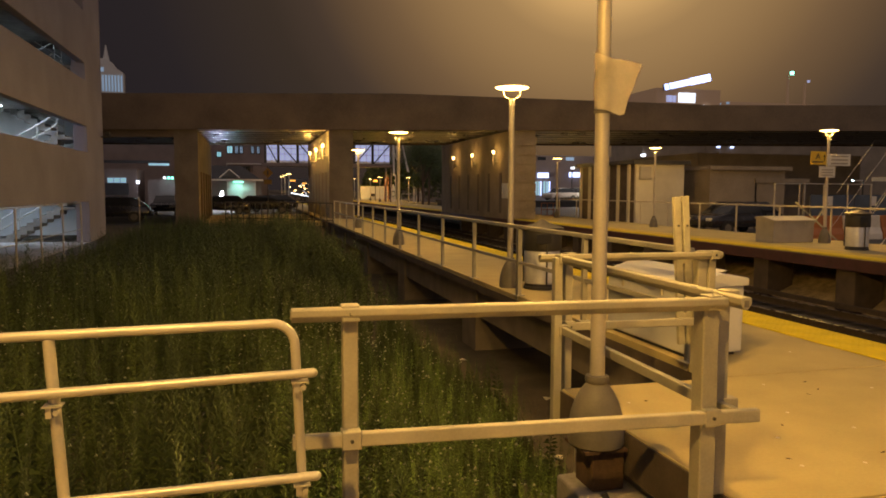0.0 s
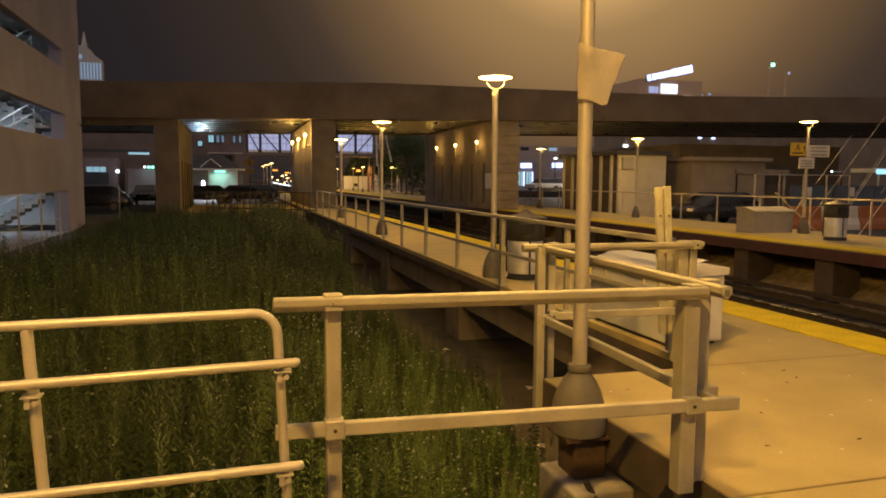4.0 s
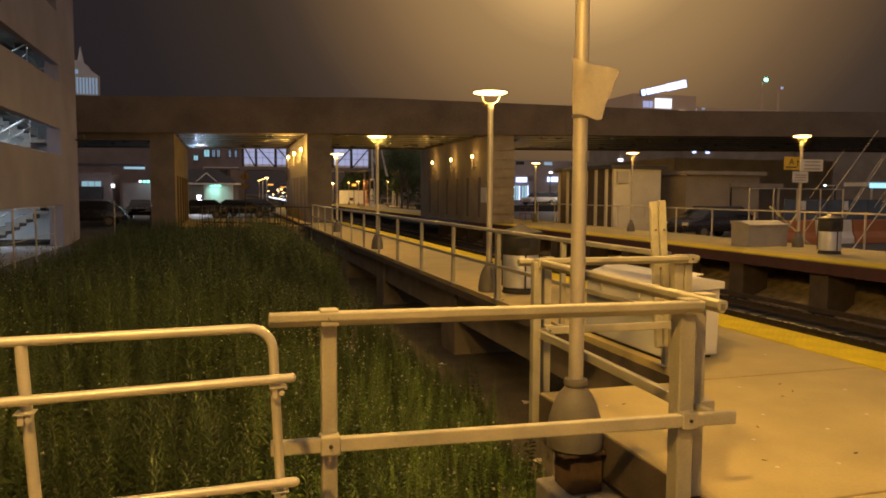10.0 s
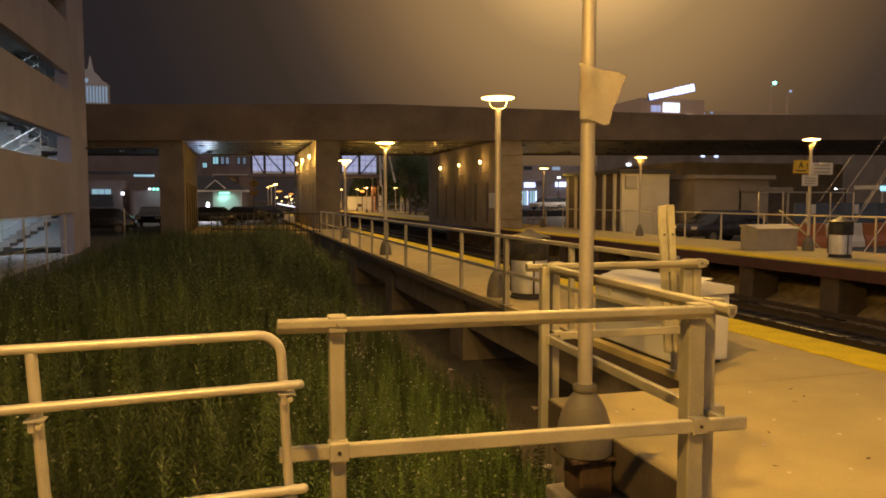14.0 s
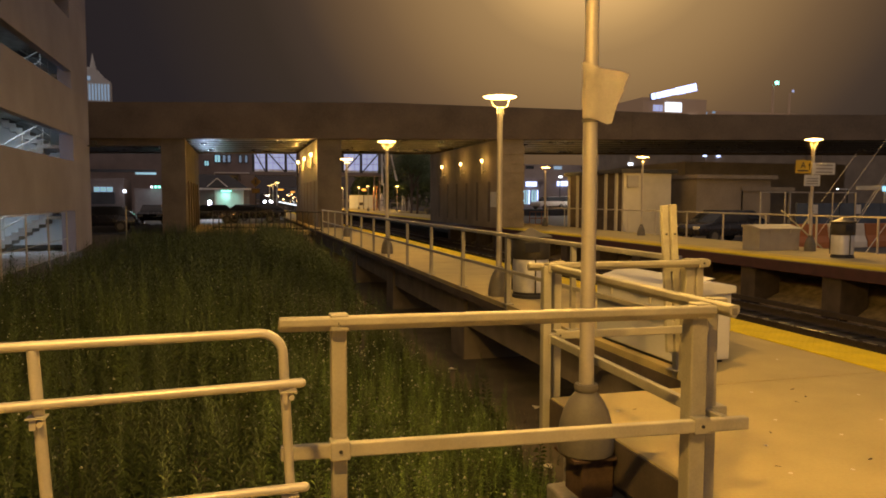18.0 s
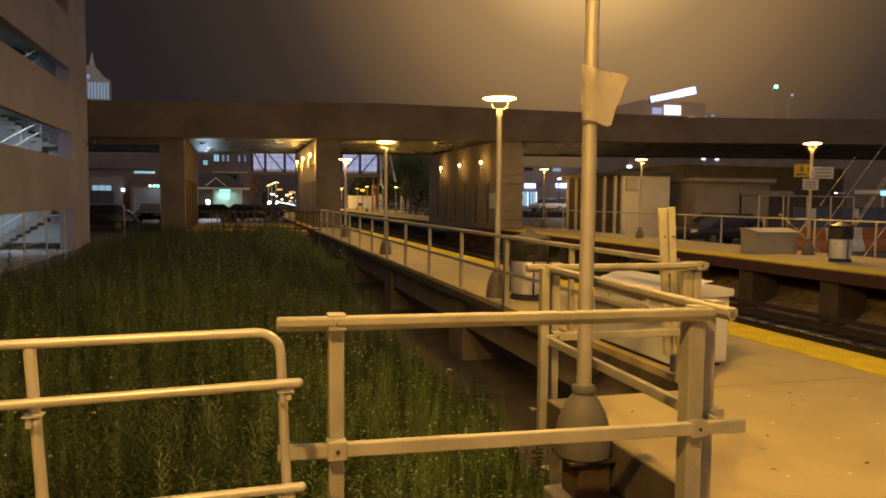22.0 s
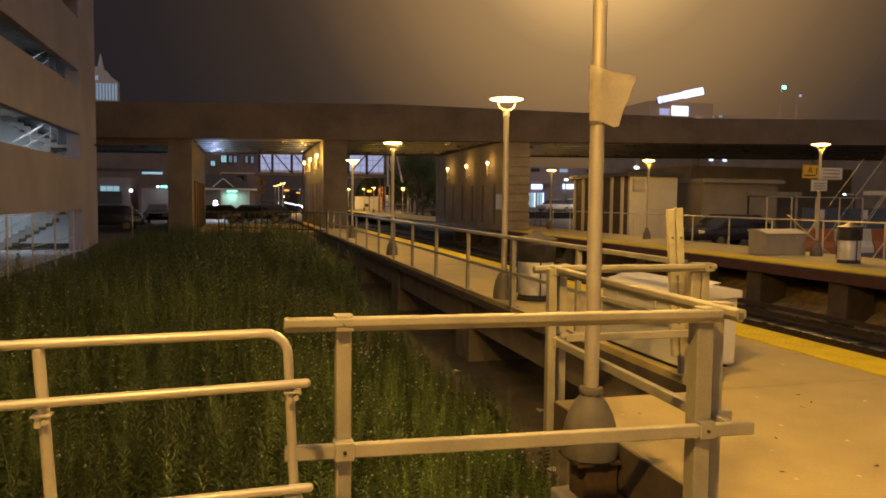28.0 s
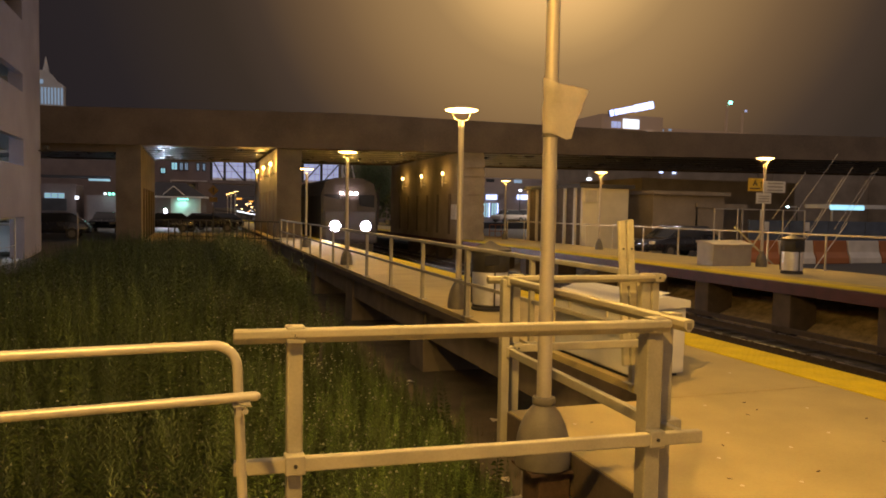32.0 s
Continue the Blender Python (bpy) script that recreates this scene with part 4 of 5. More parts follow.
# open stair tower at its end
for x0, z0, x1, z1, w in ((18.15, 7.4, 18.22, 3.4, 0.22), (18.2, 6.6, 18.9, 4.6, 0.10), (18.5, 7.3, 18.75, 5.0, 0.12), (19.35, 7.4, 20.05, 4.0, 0.16), (19.7, 5.9, 20.2, 3.9, 0.10), (18.4, 3.6, 18.45, 0.0, 0.10)):
    beampart("stair_stringer", (x0, FY - 1.0, z0), (x1, FY - 1.0, z1), w, w, WHITE_PLASTIC, fb, "pale stair stringer")
for k in range(8):
    boxpart("stair_tread", *span(18.5 + k * 0.18, 18.9 + k * 0.18, FY - 0.9, FY + 0.6, 7.0 - k * 0.36, 7.06 - k * 0.36), DARK_STEEL, fb)

# office block with lit windows left of the footbridge
ob = thing("office_block", "grey office block with cold lit windows", "building", kind="structure")
boxpart("wall", *span(-42, 2.6, 104, 118, -0.4, 14), BRICK, ob)
window_row(ob, (-3.83,), 103.95, 6.3, 0.62, 0.72, GLOW_CYAN)
window_row(ob, (-4.15,), 103.95, 4.35, 0.50, 0.85, GLOW_CYAN)
window_row(ob, (-2.42,), 103.95, 6.95, 0.75, 1.0, GLOW_CYAN)
window_row(ob, (-1.55, -0.92), 103.95, 6.95, 0.42, 1.0, GLOW_PANE_DIM)
window_row(ob, (0.55, 1.32), 103.95, 6.95, 0.36, 1.0, GLOW_PANE_DIM)
window_row(ob, (-0.4, 1.1), 103.95, 4.35, 1.2, 0.7, CAR_GLASS)
boxpart("ledge", *span(-2.9, 2.05, 103.5, 104, 4.98, 5.12), WHITE_PLASTIC, ob, "white ledge")
boxpart("downpipe", *span(-2.9, -2.78, 103.7, 103.9, 3.6, 4.97), WHITE_PLASTIC, ob)

# low station house with a gabled roof and lit porch
st = thing("station_house", "low station house with gabled roof and lit white porch wall", "building", kind="structure")
boxpart("wall", *span(-2.3, 0.75, 88, 94, -0.4, 2.6), WHITE_WALL, st)
# wall beyond the porch light: its darkness is put into the colour
for a, b in ((-8.0, -2.31), (0.76, 1.4)):
    boxpart("dark_wall", *span(a, b, 88.1, 94, -0.4, 2.6), BRICK, st, "dark brick end wall")
bm = bmesh.new()
vs = [bm.verts.new(p) for p in ((-8.5, 86.8, 2.55), (1.6, 86.8, 2.55), (1.6, 95, 2.55), (-8.5, 95, 2.55), (-6.0, 91, 4.4), (-0.9, 91, 4.4))]
for f in ((0, 1, 5, 4), (1, 2, 5), (2, 3, 4, 5), (3, 0, 4), (3, 2, 1, 0)):
    bm.faces.new([vs[k] for k in f])
part("roof", bm, ROOF, st)
bm = bmesh.new()
vs = [bm.verts.new(p) for p in ((-3.2, 86.5, 2.9), (-1.0, 86.5, 2.9), (-2.1, 86.5, 3.85), (-3.2, 90.5, 2.9), (-1.0, 90.5, 2.9), (-2.1, 90.5, 3.85))]
for f in ((0, 1, 2), (5, 4, 3), (0, 2, 5, 3), (1, 4, 5, 2), (0, 3, 4, 1)):
    bm.faces.new([vs[k] for k in f])
part("gable", bm, ROOF, st)
for xe in (-3.2, -1.0):
    beampart("bargeboard", (xe, 86.42, 2.9), (-2.1, 86.42, 3.86), 0.06, 0.10, WHITE_PLASTIC, st)
for x in (-2.35, -0.5, 0.7):
    boxpart("porch_post", *span(x - 0.06, x + 0.06, 86.9, 87.1, -0.4, 2.55), WHITE_WALL, st)
boxpart("fascia", *span(-8.4, 1.6, 86.7, 86.8, 2.56, 2.76), WHITE_PLASTIC, st, "pale eaves board")
boxpart("porch_tube", *span(-1.7, -0.6, 87.2, 87.4, 2.38, 2.50), GLOW_GREEN, st, "greenish porch tube")
tube_light("porch_light", -1.15, 87.3, 2.3, 1.3, 0.25, 34, (0.45, 1.0, 0.85))

# dazzling white floodlight on a post in the street
t = thing("floodlight", "dazzling white floodlight on a post", "floodlight", pose(-2.45, 72.0, -0.4))
rodpart("post", (0, 0, 0), (0, 0, 1.5), 0.04, DARK_STEEL, t)
bm = bmesh.new()
lathe(bm, ((0.03, -0.12), (0.08, -0.09), (0.115, -0.04), (0.12, 0.0), (0.115, 0.04), (0.08, 0.09), (0.03, 0.12)), 24, (0, -0.05, 1.65))
part("lens", bm, GLOW_WHITE, t, "white hot lens", smooth=True)
lamp("flood_beam", -2.45, 71.5, 1.3, 850, (0.80, 0.86, 1.0), 0.2)

# warning sign on a post
t = thing("warning_sign", "yellow diamond warning sign with a plate below", "road sign", pose(1.5, 62.0, -0.4))
rodpart("post", (0, 0, 0), (0, 0, 3.9), 0.04, DARK_STEEL, t)
boxpart("diamond", (0, -0.08, 3.35), (0.6, 0.03, 0.6), SIGN_SHADED, t, "yellow diamond plate", m=Matrix.Rotation(radians(45), 4, "Y"))
boxpart("lower_plate", (0, -0.08, 2.62), (0.62, 0.03, 0.38), SIGN_SHADED, t)
boxpart("symbol", (0, -0.10, 3.35), (0.12, 0.01, 0.4), SIGN_INK, t)

# ---- cars ----
def car(m, paint, label, tall=0.0):
    t = thing("car", label, "car", m, group="parked cars")
    bm = bmesh.new()
    prof = [(-2.25, 0.35), (-2.28, 0.70), (-2.1, 0.88), (-1.2, 0.98), (0.9, 1.0), (2.05, 0.95), (2.25, 0.7), (2.22, 0.35)]
    a = [bm.verts.new((x, -0.9, z)) for x, z in prof]
    b = [bm.verts.new((x, 0.9, z)) for x, z in prof]
    bm.faces.new(a), bm.faces.new(b)
    for k in range(len(prof)):
        bm.faces.new((a[k], a[(k + 1) % len(prof)], b[(k + 1) % len(prof)], b[k]))
    bevel(bm, 0.06, 2)
    part("body", bm, paint, t, smooth=True)
    bm = bmesh.new()
    prof = [(-1.35, 0.96), (-0.55, 1.46 + tall), (1.35, 1.48 + tall), (2.05, 0.96)]
    a = [bm.verts.new((x, -0.80 + 0.12 * (z > 1.2), z)) for x, z in prof]
    b = [bm.verts.new((x, 0.80 - 0.12 * (z > 1.2), z)) for x, z in prof]
    bm.faces.new(a), bm.faces.new(b)
    for k in range(4):
        bm.faces.new((a[k], a[(k + 1) % 4], b[(k + 1) % 4], b[k]))
    bevel(bm, 0.04, 2)
    part("cabin", bm, CAR_GLASS, t, "dark car windows", smooth=True)
    boxpart("roof", (0.4, 0, 1.475 + tall), (1.85, 1.3, 0.05), paint, t, bev=0.02)
    for x in (-1.4, 1.4):
        for y in (-0.86, 0.86):
            bm = bmesh.new()
            rod(bm, (x, y - 0.1, 0.33), (x, y + 0.1, 0.33), 0.33, n=20)
            wheel = part("wheel", bm, RUBBER, t, smooth=True)
            bm = bmesh.new()
            rod(bm, (x, y - 0.11, 0.33), (x, y + 0.11, 0.33), 0.2, n=12)
            part("rim", bm, SHROUD, wheel, smooth=True)
    for y in (-0.65, 0.65):
        boxpart("tail_light", (2.24, y, 0.78), (0.05, 0.3, 0.14), MAROON, t, bev=0.01)
        boxpart("headlight", (-2.25, y, 0.72), (0.05, 0.34, 0.14), WHITE_PLASTIC, t, bev=0.01)
    return t


dark_car = car(pose(-8.0, 47.5, -0.385, 0, 0, 0), CAR_DARK, "dark parked car under the bridge")
for x, y, r in ((-13.2, 49.0, 180), (-6.2, 60.0, 90), (1.2, 63.0, 180), (-2.2, 61.5, 0), (2.0, 68.0, 0)):
    copy_thing(dark_car, pose(x, y, -0.4, 0, 0, r))
car(pose(41.6, 88.0, 0.35, 0, 0, 20), CAR_WHITE, "white parked car in front of the shops", tall=0.15)
car(pose(38.2, 86.5, 0.35, 0, 0, 20), CAR_SILVER, "silver parked car in front of the shops", tall=0.1)
copy_thing(dark_car, pose(21.9, 29.6, -0.39, 0, 0, 10))["label"] = "dark car parked behind the far platform"


# ---- shed, shops and clutter behind the far platform ----
shed = thing("shed", "beige sheeted shed with a low dark roof", "shed")
boxpart("front_wall", *span(18.65, 21.35, 33.0, 33.15, -0.4, 2.92), SHED_WALL, shed)
boxpart("side_wall", *span(18.62, 18.72, 33.15, 39.2, -0.4, 2.92), DARK_PIER, shed, "dark recessed side panels")
for k in range(6):
    boxpart("wall_rib", *span(18.52, 18.62, 33.5 + k * 1.1, 33.68 + k * 1.1, -0.4, 2.92), SHED_WALL, shed)
boxpart("roof", *span(18.4, 21.6, 32.8, 39.5, 2.92, 3.12), ROOF, shed)
boxpart("panel_box", (19.1, 32.92, 2.5), (0.6, 0.15, 0.6), BOX_GREY, shed)

tagged(boxpart("parking_terrace", *span(24, 75, 82, 95, -0.5, 0.35), ASPHALT), "raised asphalt parking strip before the shops", "car park", kind="structure")
shops = thing("shop_row", "low row of shops with bright signs", "shops", kind="structure")
boxpart("wall", *span(27, 75, 95, 100, -0.4, 6.4), BRICK, shops)
boxpart("fascia", *span(27, 75, 94.7, 95, 3.9, 5.6), BRICK, shops)
boxpart("shop_sign", *span(38.4, 40.0, 94.5, 94.65, 3.35, 4.0), GLOW_LETTER, shops, "glowing white shop sign")
boxpart("shop_sign", *span(43.1, 45.2, 94.5, 94.65, 3.45, 4.1), GLOW_LETTER, shops, "glowing blue and white shop sign")
for k in range(7):
    boxpart("shop_window", *span(37.6 + k * 0.42, 37.6 + k * 0.42 + (0.3 if k % 3 else 0.14), 94.6, 94.68, 0.9, 2.85), GLOW_LETTER if k % 3 == 0 else GLOW_FRONT, shops)
for k in range(6):
    boxpart("upper_window", *span(30.0 + k * 4.2, 31.2 + k * 4.2, 94.62, 94.69, 5.75, 6.2), GLOW_PANE_DIM if k % 2 else CAR_GLASS, shops)

wall = thing("storage_block", "plain brown boxy buildings behind the far platform", "building", kind="structure")
boxpart("wall", *span(23.2, 27.8, 33.5, 40, -0.4, 2.7), BLOCK, wall)
boxpart("roof", *span(23.0, 28.0, 33.2, 40.2, 2.7, 2.9), BLOCK, wall)
boxpart("canopy", *span(25.9, 29.3, 33.4, 36.0, 2.05, 2.28), BLOCK, wall, "brown canopy edge")
for x in (26.0, 29.1):
    boxpart("canopy_post", *span(x - 0.05, x + 0.05, 33.5, 33.6, -0.4, 2.05), POLE, wall)
for x in (40.86, 42.28):
    boxpart("wall_light", (x, 57.9, 5.54), (0.34, 0.2, 0.16), GLOW_LETTER, wall, "small blue-white wall light", bev=0.04)
boxpart("wall", *span(27.5, 40, 41, 50, -0.4, 4.0), BLOCK, wall)
for x0, x1, y0, z1 in ((34.5, 41.0, 60.0, 6.1), (41.0, 52.0, 58.0, 6.8), (52.0, 64.0, 56.0, 6.3), (64.0, 100.0, 54.0, 7.4)):
    boxpart("back_wall", *span(x0, x1, y0, y0 + 6, -0.4, z1), BLOCK, wall, "brown stepped back wall")
hoard = thing("hoarding", "dark blue site hoarding behind the barriers", "hoarding", kind="structure")
for k in range(9):
    boxpart("panel", *span(24.7 + k * 2.4, 27.05 + k * 2.4, 28.0, 28.08, -0.4, 1.45), BLUE_TARP, hoard)
fn = thing("site_fence", "galvanised site fence posts with a top tube", "fence")
for x in (22.4, 23.7, 25.0, 26.3, 27.6):
    rodpart("post", (x, 27.6, -0.4), (x, 27.6, 1.95), 0.035, GALV, fn, n=8)
rodpart("top_tube", (22.4, 27.6, 1.93), (27.6, 27.6, 1.93), 0.022, GALV, fn, n=8)
can = thing("bus_shelter", "shelter with a cold blue-lit canopy", "shelter")
boxpart("canopy", *span(29.8, 34.5, 28.3, 29.8, 2.1, 2.3), WHITE_WALL, can)
boxpart("strip_light", *span(29.85, 32.0, 28.22, 28.30, 2.02, 2.24), glow("cyan_strip", (0.35, 0.75, 1.0), 1.3), can, "cyan glowing canopy edge")
for x in (30.1, 34.2):
    rodpart("post", (x, 28.4, -0.4), (x, 28.4, 2.1), 0.05, POLE, can, n=8)
sl = thing("street_light", "small white street light on a short arm", "street light", pose(29.85, 31.0, -0.4))
rodpart("post", (0.6, 0, 0), (0.6, 0, 2.6), 0.04, DARK_STEEL, sl, n=8)
boxpart("arm", (0.3, 0, 2.56), (0.7, 0.06, 0.05), WHITE_WALL, sl)
boxpart("lens", (-0.05, -0.02, 2.56), (0.07, 0.07, 0.05), glow("street_lens", (0.6, 0.9, 1.0), 30.0), sl, "white lens", bev=0.02)


def barrier(m, material, label):
    t = thing("barrier", label, "barrier", m, group="plastic road barriers")
    bm = bmesh.new()
    prof = ((-0.3, 0), (0.3, 0), (0.28, 0.25), (0.12, 0.5), (0.09, 1.0), (-0.09, 1.0), (-0.12, 0.5), (-0.28, 0.25))
    a = [bm.verts.new((-0.95, y, z)) for y, z in prof]
    b = [bm.verts.new((0.95, y, z)) for y, z in prof]
    bm.faces.new(a), bm.faces.new(b)
    for k in range(8):
        bm.faces.new((a[k], a[(k + 1) % 8], b[(k + 1) % 8], b[k]))
    bevel(bm, 0.02, 1)
    part("body", bm, material, t)
    return t


bar_o = barrier(pose(22.6, 25.0, -0.39, 0, 0, 2), ORANGE, "orange plastic road barrier")
bar_w = barrier(pose(24.55, 25.05, -0.39, 0, 0, 2), WHITE_PLASTIC, "white plastic road barrier")
for k in range(2, 9):
    copy_thing(bar_o if k % 2 == 0 else bar_w, pose(22.6 + k * 1.95, 25.0 + k * 0.05, -0.39, 0, 0, 2))

# leaning poles and guy wires
t = thing("leaning_poles", "bundle of pale leaning poles and guy wires", "pole")
for a, b, r in (((19.54, 21, 1.54), (20.96, 21, 3.24), 0.005), ((19.3, 21, 0.25), (22.4, 21, 3.95), 0.006), ((20.7, 21, 0.4), (22.74, 21, 3.14), 0.006),
                ((20.9, 21.1, 0.4), (23.25, 21.1, 3.5), 0.009), ((21.28, 20.9, -0.43), (22.9, 20.9, 1.44), 0.013), ((22.4, 21, 1.2), (24.2, 21, 3.4), 0.006), ((22.7, 21, 1.2), (24.4, 21, 3.5), 0.006)):
    rodpart("pole", a, b, r * 1.15, WHITE_PLASTIC, t, n=8)
t = thing("cross_brace", "pale timber cross brace behind the far railing", "brace")
beampart("brace_board", (17.88, 21, 1.25), (19.92, 21, -0.3), 0.03, 0.05, WOOD, t)
beampart("brace_board", (18.1, 21.1, -0.3), (19.3, 21.1, 1.21), 0.03, 0.05, WOOD, t)

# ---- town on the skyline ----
# distant walls emit at the mist's tone: the haze is put into the material
HAZE_GLOW = glow("haze_glow", (0.30, 0.18, 0.105), 0.29)
tw = thing("tower_block", "pale tower block fading into mist with a glowing roof sign", "tower", kind="structure")
boxpart("wall", *span(150, 178, 252, 285, -0.4, 40.6), HAZE_GLOW, tw)
sgn = boxpart("roof_sign", (162.2, 250.5, 42.8), (20.8, 0.5, 2.2), BLUE_TARP, tw, "sign board with glowing letter blocks", m=Matrix.Rotation(radians(-13), 4, "Y"))
q = Matrix.Rotation(radians(-13), 4, "Y")
for k, (u, w) in enumerate(((-9.2, 1.7), (-7.0, 1.9), (-4.9, 1.6), (-2.6, 2.3), (-0.1, 2.0), (2.2, 2.0), (4.4, 1.8), (6.6, 2.0), (8.9, 2.0))):
    c = Vector((162.2, 250.0, 42.8)) + q.to_3x3() @ Vector((u, 0, 0))
    boxpart("letter_block", c, (w * (0.99 if k < 2 else 1.16), 0.4, 2.3 if k < 5 else 2.8), GLOW_LETTER, sgn, m=q, bev=0.25)
boxpart("lit_window", (163.0, 251.6, 37.2), (7.0, 0.6, 3.6), GLOW_SHOP, tw)
for x in (154.8, 156.2, 157.7):
    boxpart("lit_window", (x, 251.6, 36.6), (1.0, 0.6, 2.4), GLOW_PANE, tw)
boxpart("lit_window", (171.5, 251.6, 34.2), (3.6, 0.6, 0.9), GLOW_SHOP, tw)
ml = thing("hill_houses", "scattered lit windows of houses on the misty hill", "houses", kind="structure")
boxpart("wall", *span(178.5, 226, 256, 280, -0.4, 37), HAZE_GLOW, ml)
boxpart("mast", *span(211.6, 212.4, 255.5, 256.2, 36, 48.4), HAZE_GLOW, ml)
boxpart("green_light", (212.2, 254, 49.0), (1.8, 0.6, 1.4), GLOW_GREEN, ml, bev=0.3)
boxpart("mast", *span(219.8, 220.4, 255.5, 256.2, 36, 45.4), HAZE_GLOW, ml)
boxpart("dim_light", (220.2, 254, 46.0), (1.0, 0.6, 1.0), GLOW_PANE, ml, bev=0.2)
for x, z in ((180.4, 36.0), (184.2, 36.4), (196.0, 31.0)):
    boxpart("dim_window", (x, 255.9, z), (1.3, 0.4, 0.8), GLOW_PANE_DIM, ml)
gb = thing("gabled_hall", "pale gabled hall with tall lit windows and a small spire", "building", kind="structure")
boxpart("wall", *span(-28, -17.9, 120, 121.5, -0.4, 18.9), WHITE_WALL, gb)
bm = bmesh.new()
prof = ((-28.0, 18.9), (-17.9, 18.9), (-18.8, 19.5), (-19.6, 20.5), (-20.2, 20.9), (-24.2, 21.2), (-28.0, 21.2))
lo, hi = [[bm.verts.new((x, y, z)) for x, z in prof] for y in (120.0, 121.5)]
bm.faces.new(lo), bm.faces.new(hi)
for k in range(len(prof)):
    bm.faces.new((lo[k], lo[(k + 1) % len(prof)], hi[(k + 1) % len(prof)], hi[k]))
part("gable", bm, WHITE_WALL, gb)
rodpart("spire", (-20.3, 120.5, 20.6), (-20.3, 120.5, 23.0), 0.5, WHITE_WALL, gb, r2=0.05, n=8)
for k in range(9):
    boxpart("tall_window", (-21.6 + k * 0.43, 119.95, 17.3), (0.2, 0.1, 2.4), GLOW_PANE_DIM, gb)
boxpart("tall_window", (-21.0, 119.95, 19.3), (0.8, 0.1, 0.6), GLOW_PANE_DIM, gb)
# lamp without a fixture, added to brighten the hall's pale front
lamp("hall_flood", -14.5, 110.0, 12.0, 9500, (0.62, 0.66, 1.0), 0.3)

# low lit buildings seen past the garage
lo = thing("low_shop", "low shop with a cold lit front seen under the bridge", "shops", kind="structure")
boxpart("wall", *span(-30, -11.0, 80.4, 86, -0.4, 3.6), BRICK, lo)
for x0 in (-13.75, -13.15, -12.55):
    boxpart("lit_front", *span(x0, x0 + 0.52, 80.2, 80.38, 2.22, 2.72), GLOW_FRONT, lo)
boxpart("awning", *span(-13.9, -11.8, 79.8, 80.38, 1.0, 2.2), ROOF, lo)
boxpart("wall", *span(-10.0, -5.0, 80.4, 86, -0.4, 2.6), BRICK, lo)
for x, m in ((-8.35, GLOW_SIGN), (-7.95, GLOW_GREEN), (-7.6, GLOW_GREEN)):
    boxpart("wall_light", (x, 80.2, 2.75), (0.22, 0.15, 0.2), m, lo, bev=0.03)
boxpart("bulkhead_light", (-10.9, 80.2, 2.3), (0.3, 0.15, 0.3), GLOW_SIGN, lo)
tube_light("low_shop_light", -7.6, 79.6, 2.6, 2.2, 0.2, 12, (0.5, 0.85, 1.0))
boxpart("ceiling_strip", *span(-9.2, -7.4, 75.0, 75.3, 3.85, 4.05), GLOW_FRONT, lo, "strip light")
boxpart("ceiling_beam", *span(-14, -7.4, 75.0, 76.0, 4.06, 4.3), ROOF, lo)

# hoarding and clutter at the far end of the other platform
cb = thing("white_hoarding", "white panelled hoarding on the far platform", "hoarding")
for k in range(5):
    boxpart("panel", *span(17.45 + k * 0.88, 18.31 + k * 0.88, 118.0, 118.08, 0.05, 2.16 - 0.02 * (k % 2)), WHITE_WALL, cb, bev=0.01)
    boxpart("panel_post", *span(17.41 + k * 0.88, 17.49 + k * 0.88, 118.09, 118.17, 0.0, 2.22), GALV, cb)
boxpart("top_rail", *span(17.4, 21.9, 117.93, 117.99, 2.1, 2.16), WHITE_PLASTIC, cb)
bn = thing("notice_stand", "small stand with a dark notice before the hoarding", "notice")
boxpart("panel", *span(18.75, 19.35, 116.0, 116.1, 0.55, 1.0), SIGN_INK, bn)
boxpart("frame", *span(18.68, 19.42, 116.11, 116.16, 0.45, 1.08), WHITE_PLASTIC, bn)
for x in (18.75, 19.35):
    rodpart("leg", (x, 116.2, 0), (x, 116.13, 0.6), 0.04, GALV, bn, n=8)
fr = thing("scaffold_ladder", "tall orange scaffold ladder beside the hoarding", "scaffold")
for x in (17.9, 18.4):
    rodpart("leg", (x, 99.0, 0), (x, 99.0, 3.4), 0.05, ORANGE, fr, n=8)
for k, z in enumerate((0.5, 1.2, 1.9, 2.6, 3.3)):
    rodpart("rung", (17.9, 99.0, z), (18.4, 99.0, z), 0.035, ORANGE, fr, n=8)
    if k < 4:
        rodpart("brace", (17.9 if k % 2 else 18.4, 99.0, z), (18.4 if k % 2 else 17.9, 99.0, z + 0.7), 0.025, ORANGE, fr, n=6)
sk = thing("wrapped_bundle", "tall bundle wrapped in white sheet beside the scaffold", "bundle", pose(18.2, 94.5, 0))
bm = bmesh.new()
lathe(bm, ((0.02, 0.0), (0.24, 0.02), (0.26, 0.5), (0.20, 1.1), (0.25, 1.6), (0.16, 2.1), (0.03, 2.3)), 9)
part("sheet", bm, WHITE_PLASTIC, sk)
for z in (0.75, 1.35):
    bm = bmesh.new()
    lathe(bm, ((0.245, 0.0), (0.262, 0.03), (0.245, 0.06)), 9, (0, 0, z))
    part("cord", bm, DARK_STEEL, sk)
long_rail("pale metal railing across the far platform's end", ((15.95, 78.0), (17.6, 78.0)), 0.8, h=1.16, mid=(0.6,), material=GALV, base=0.0, post_w=0.05)
ll = thing("lit_sign", "small orange lit sign on a post at the platform's end", "sign", pose(17.95, 107.0, 0))
rodpart("post", (0, 0, 0), (0, 0, 2.75), 0.05, DARK_STEEL, ll, n=8)
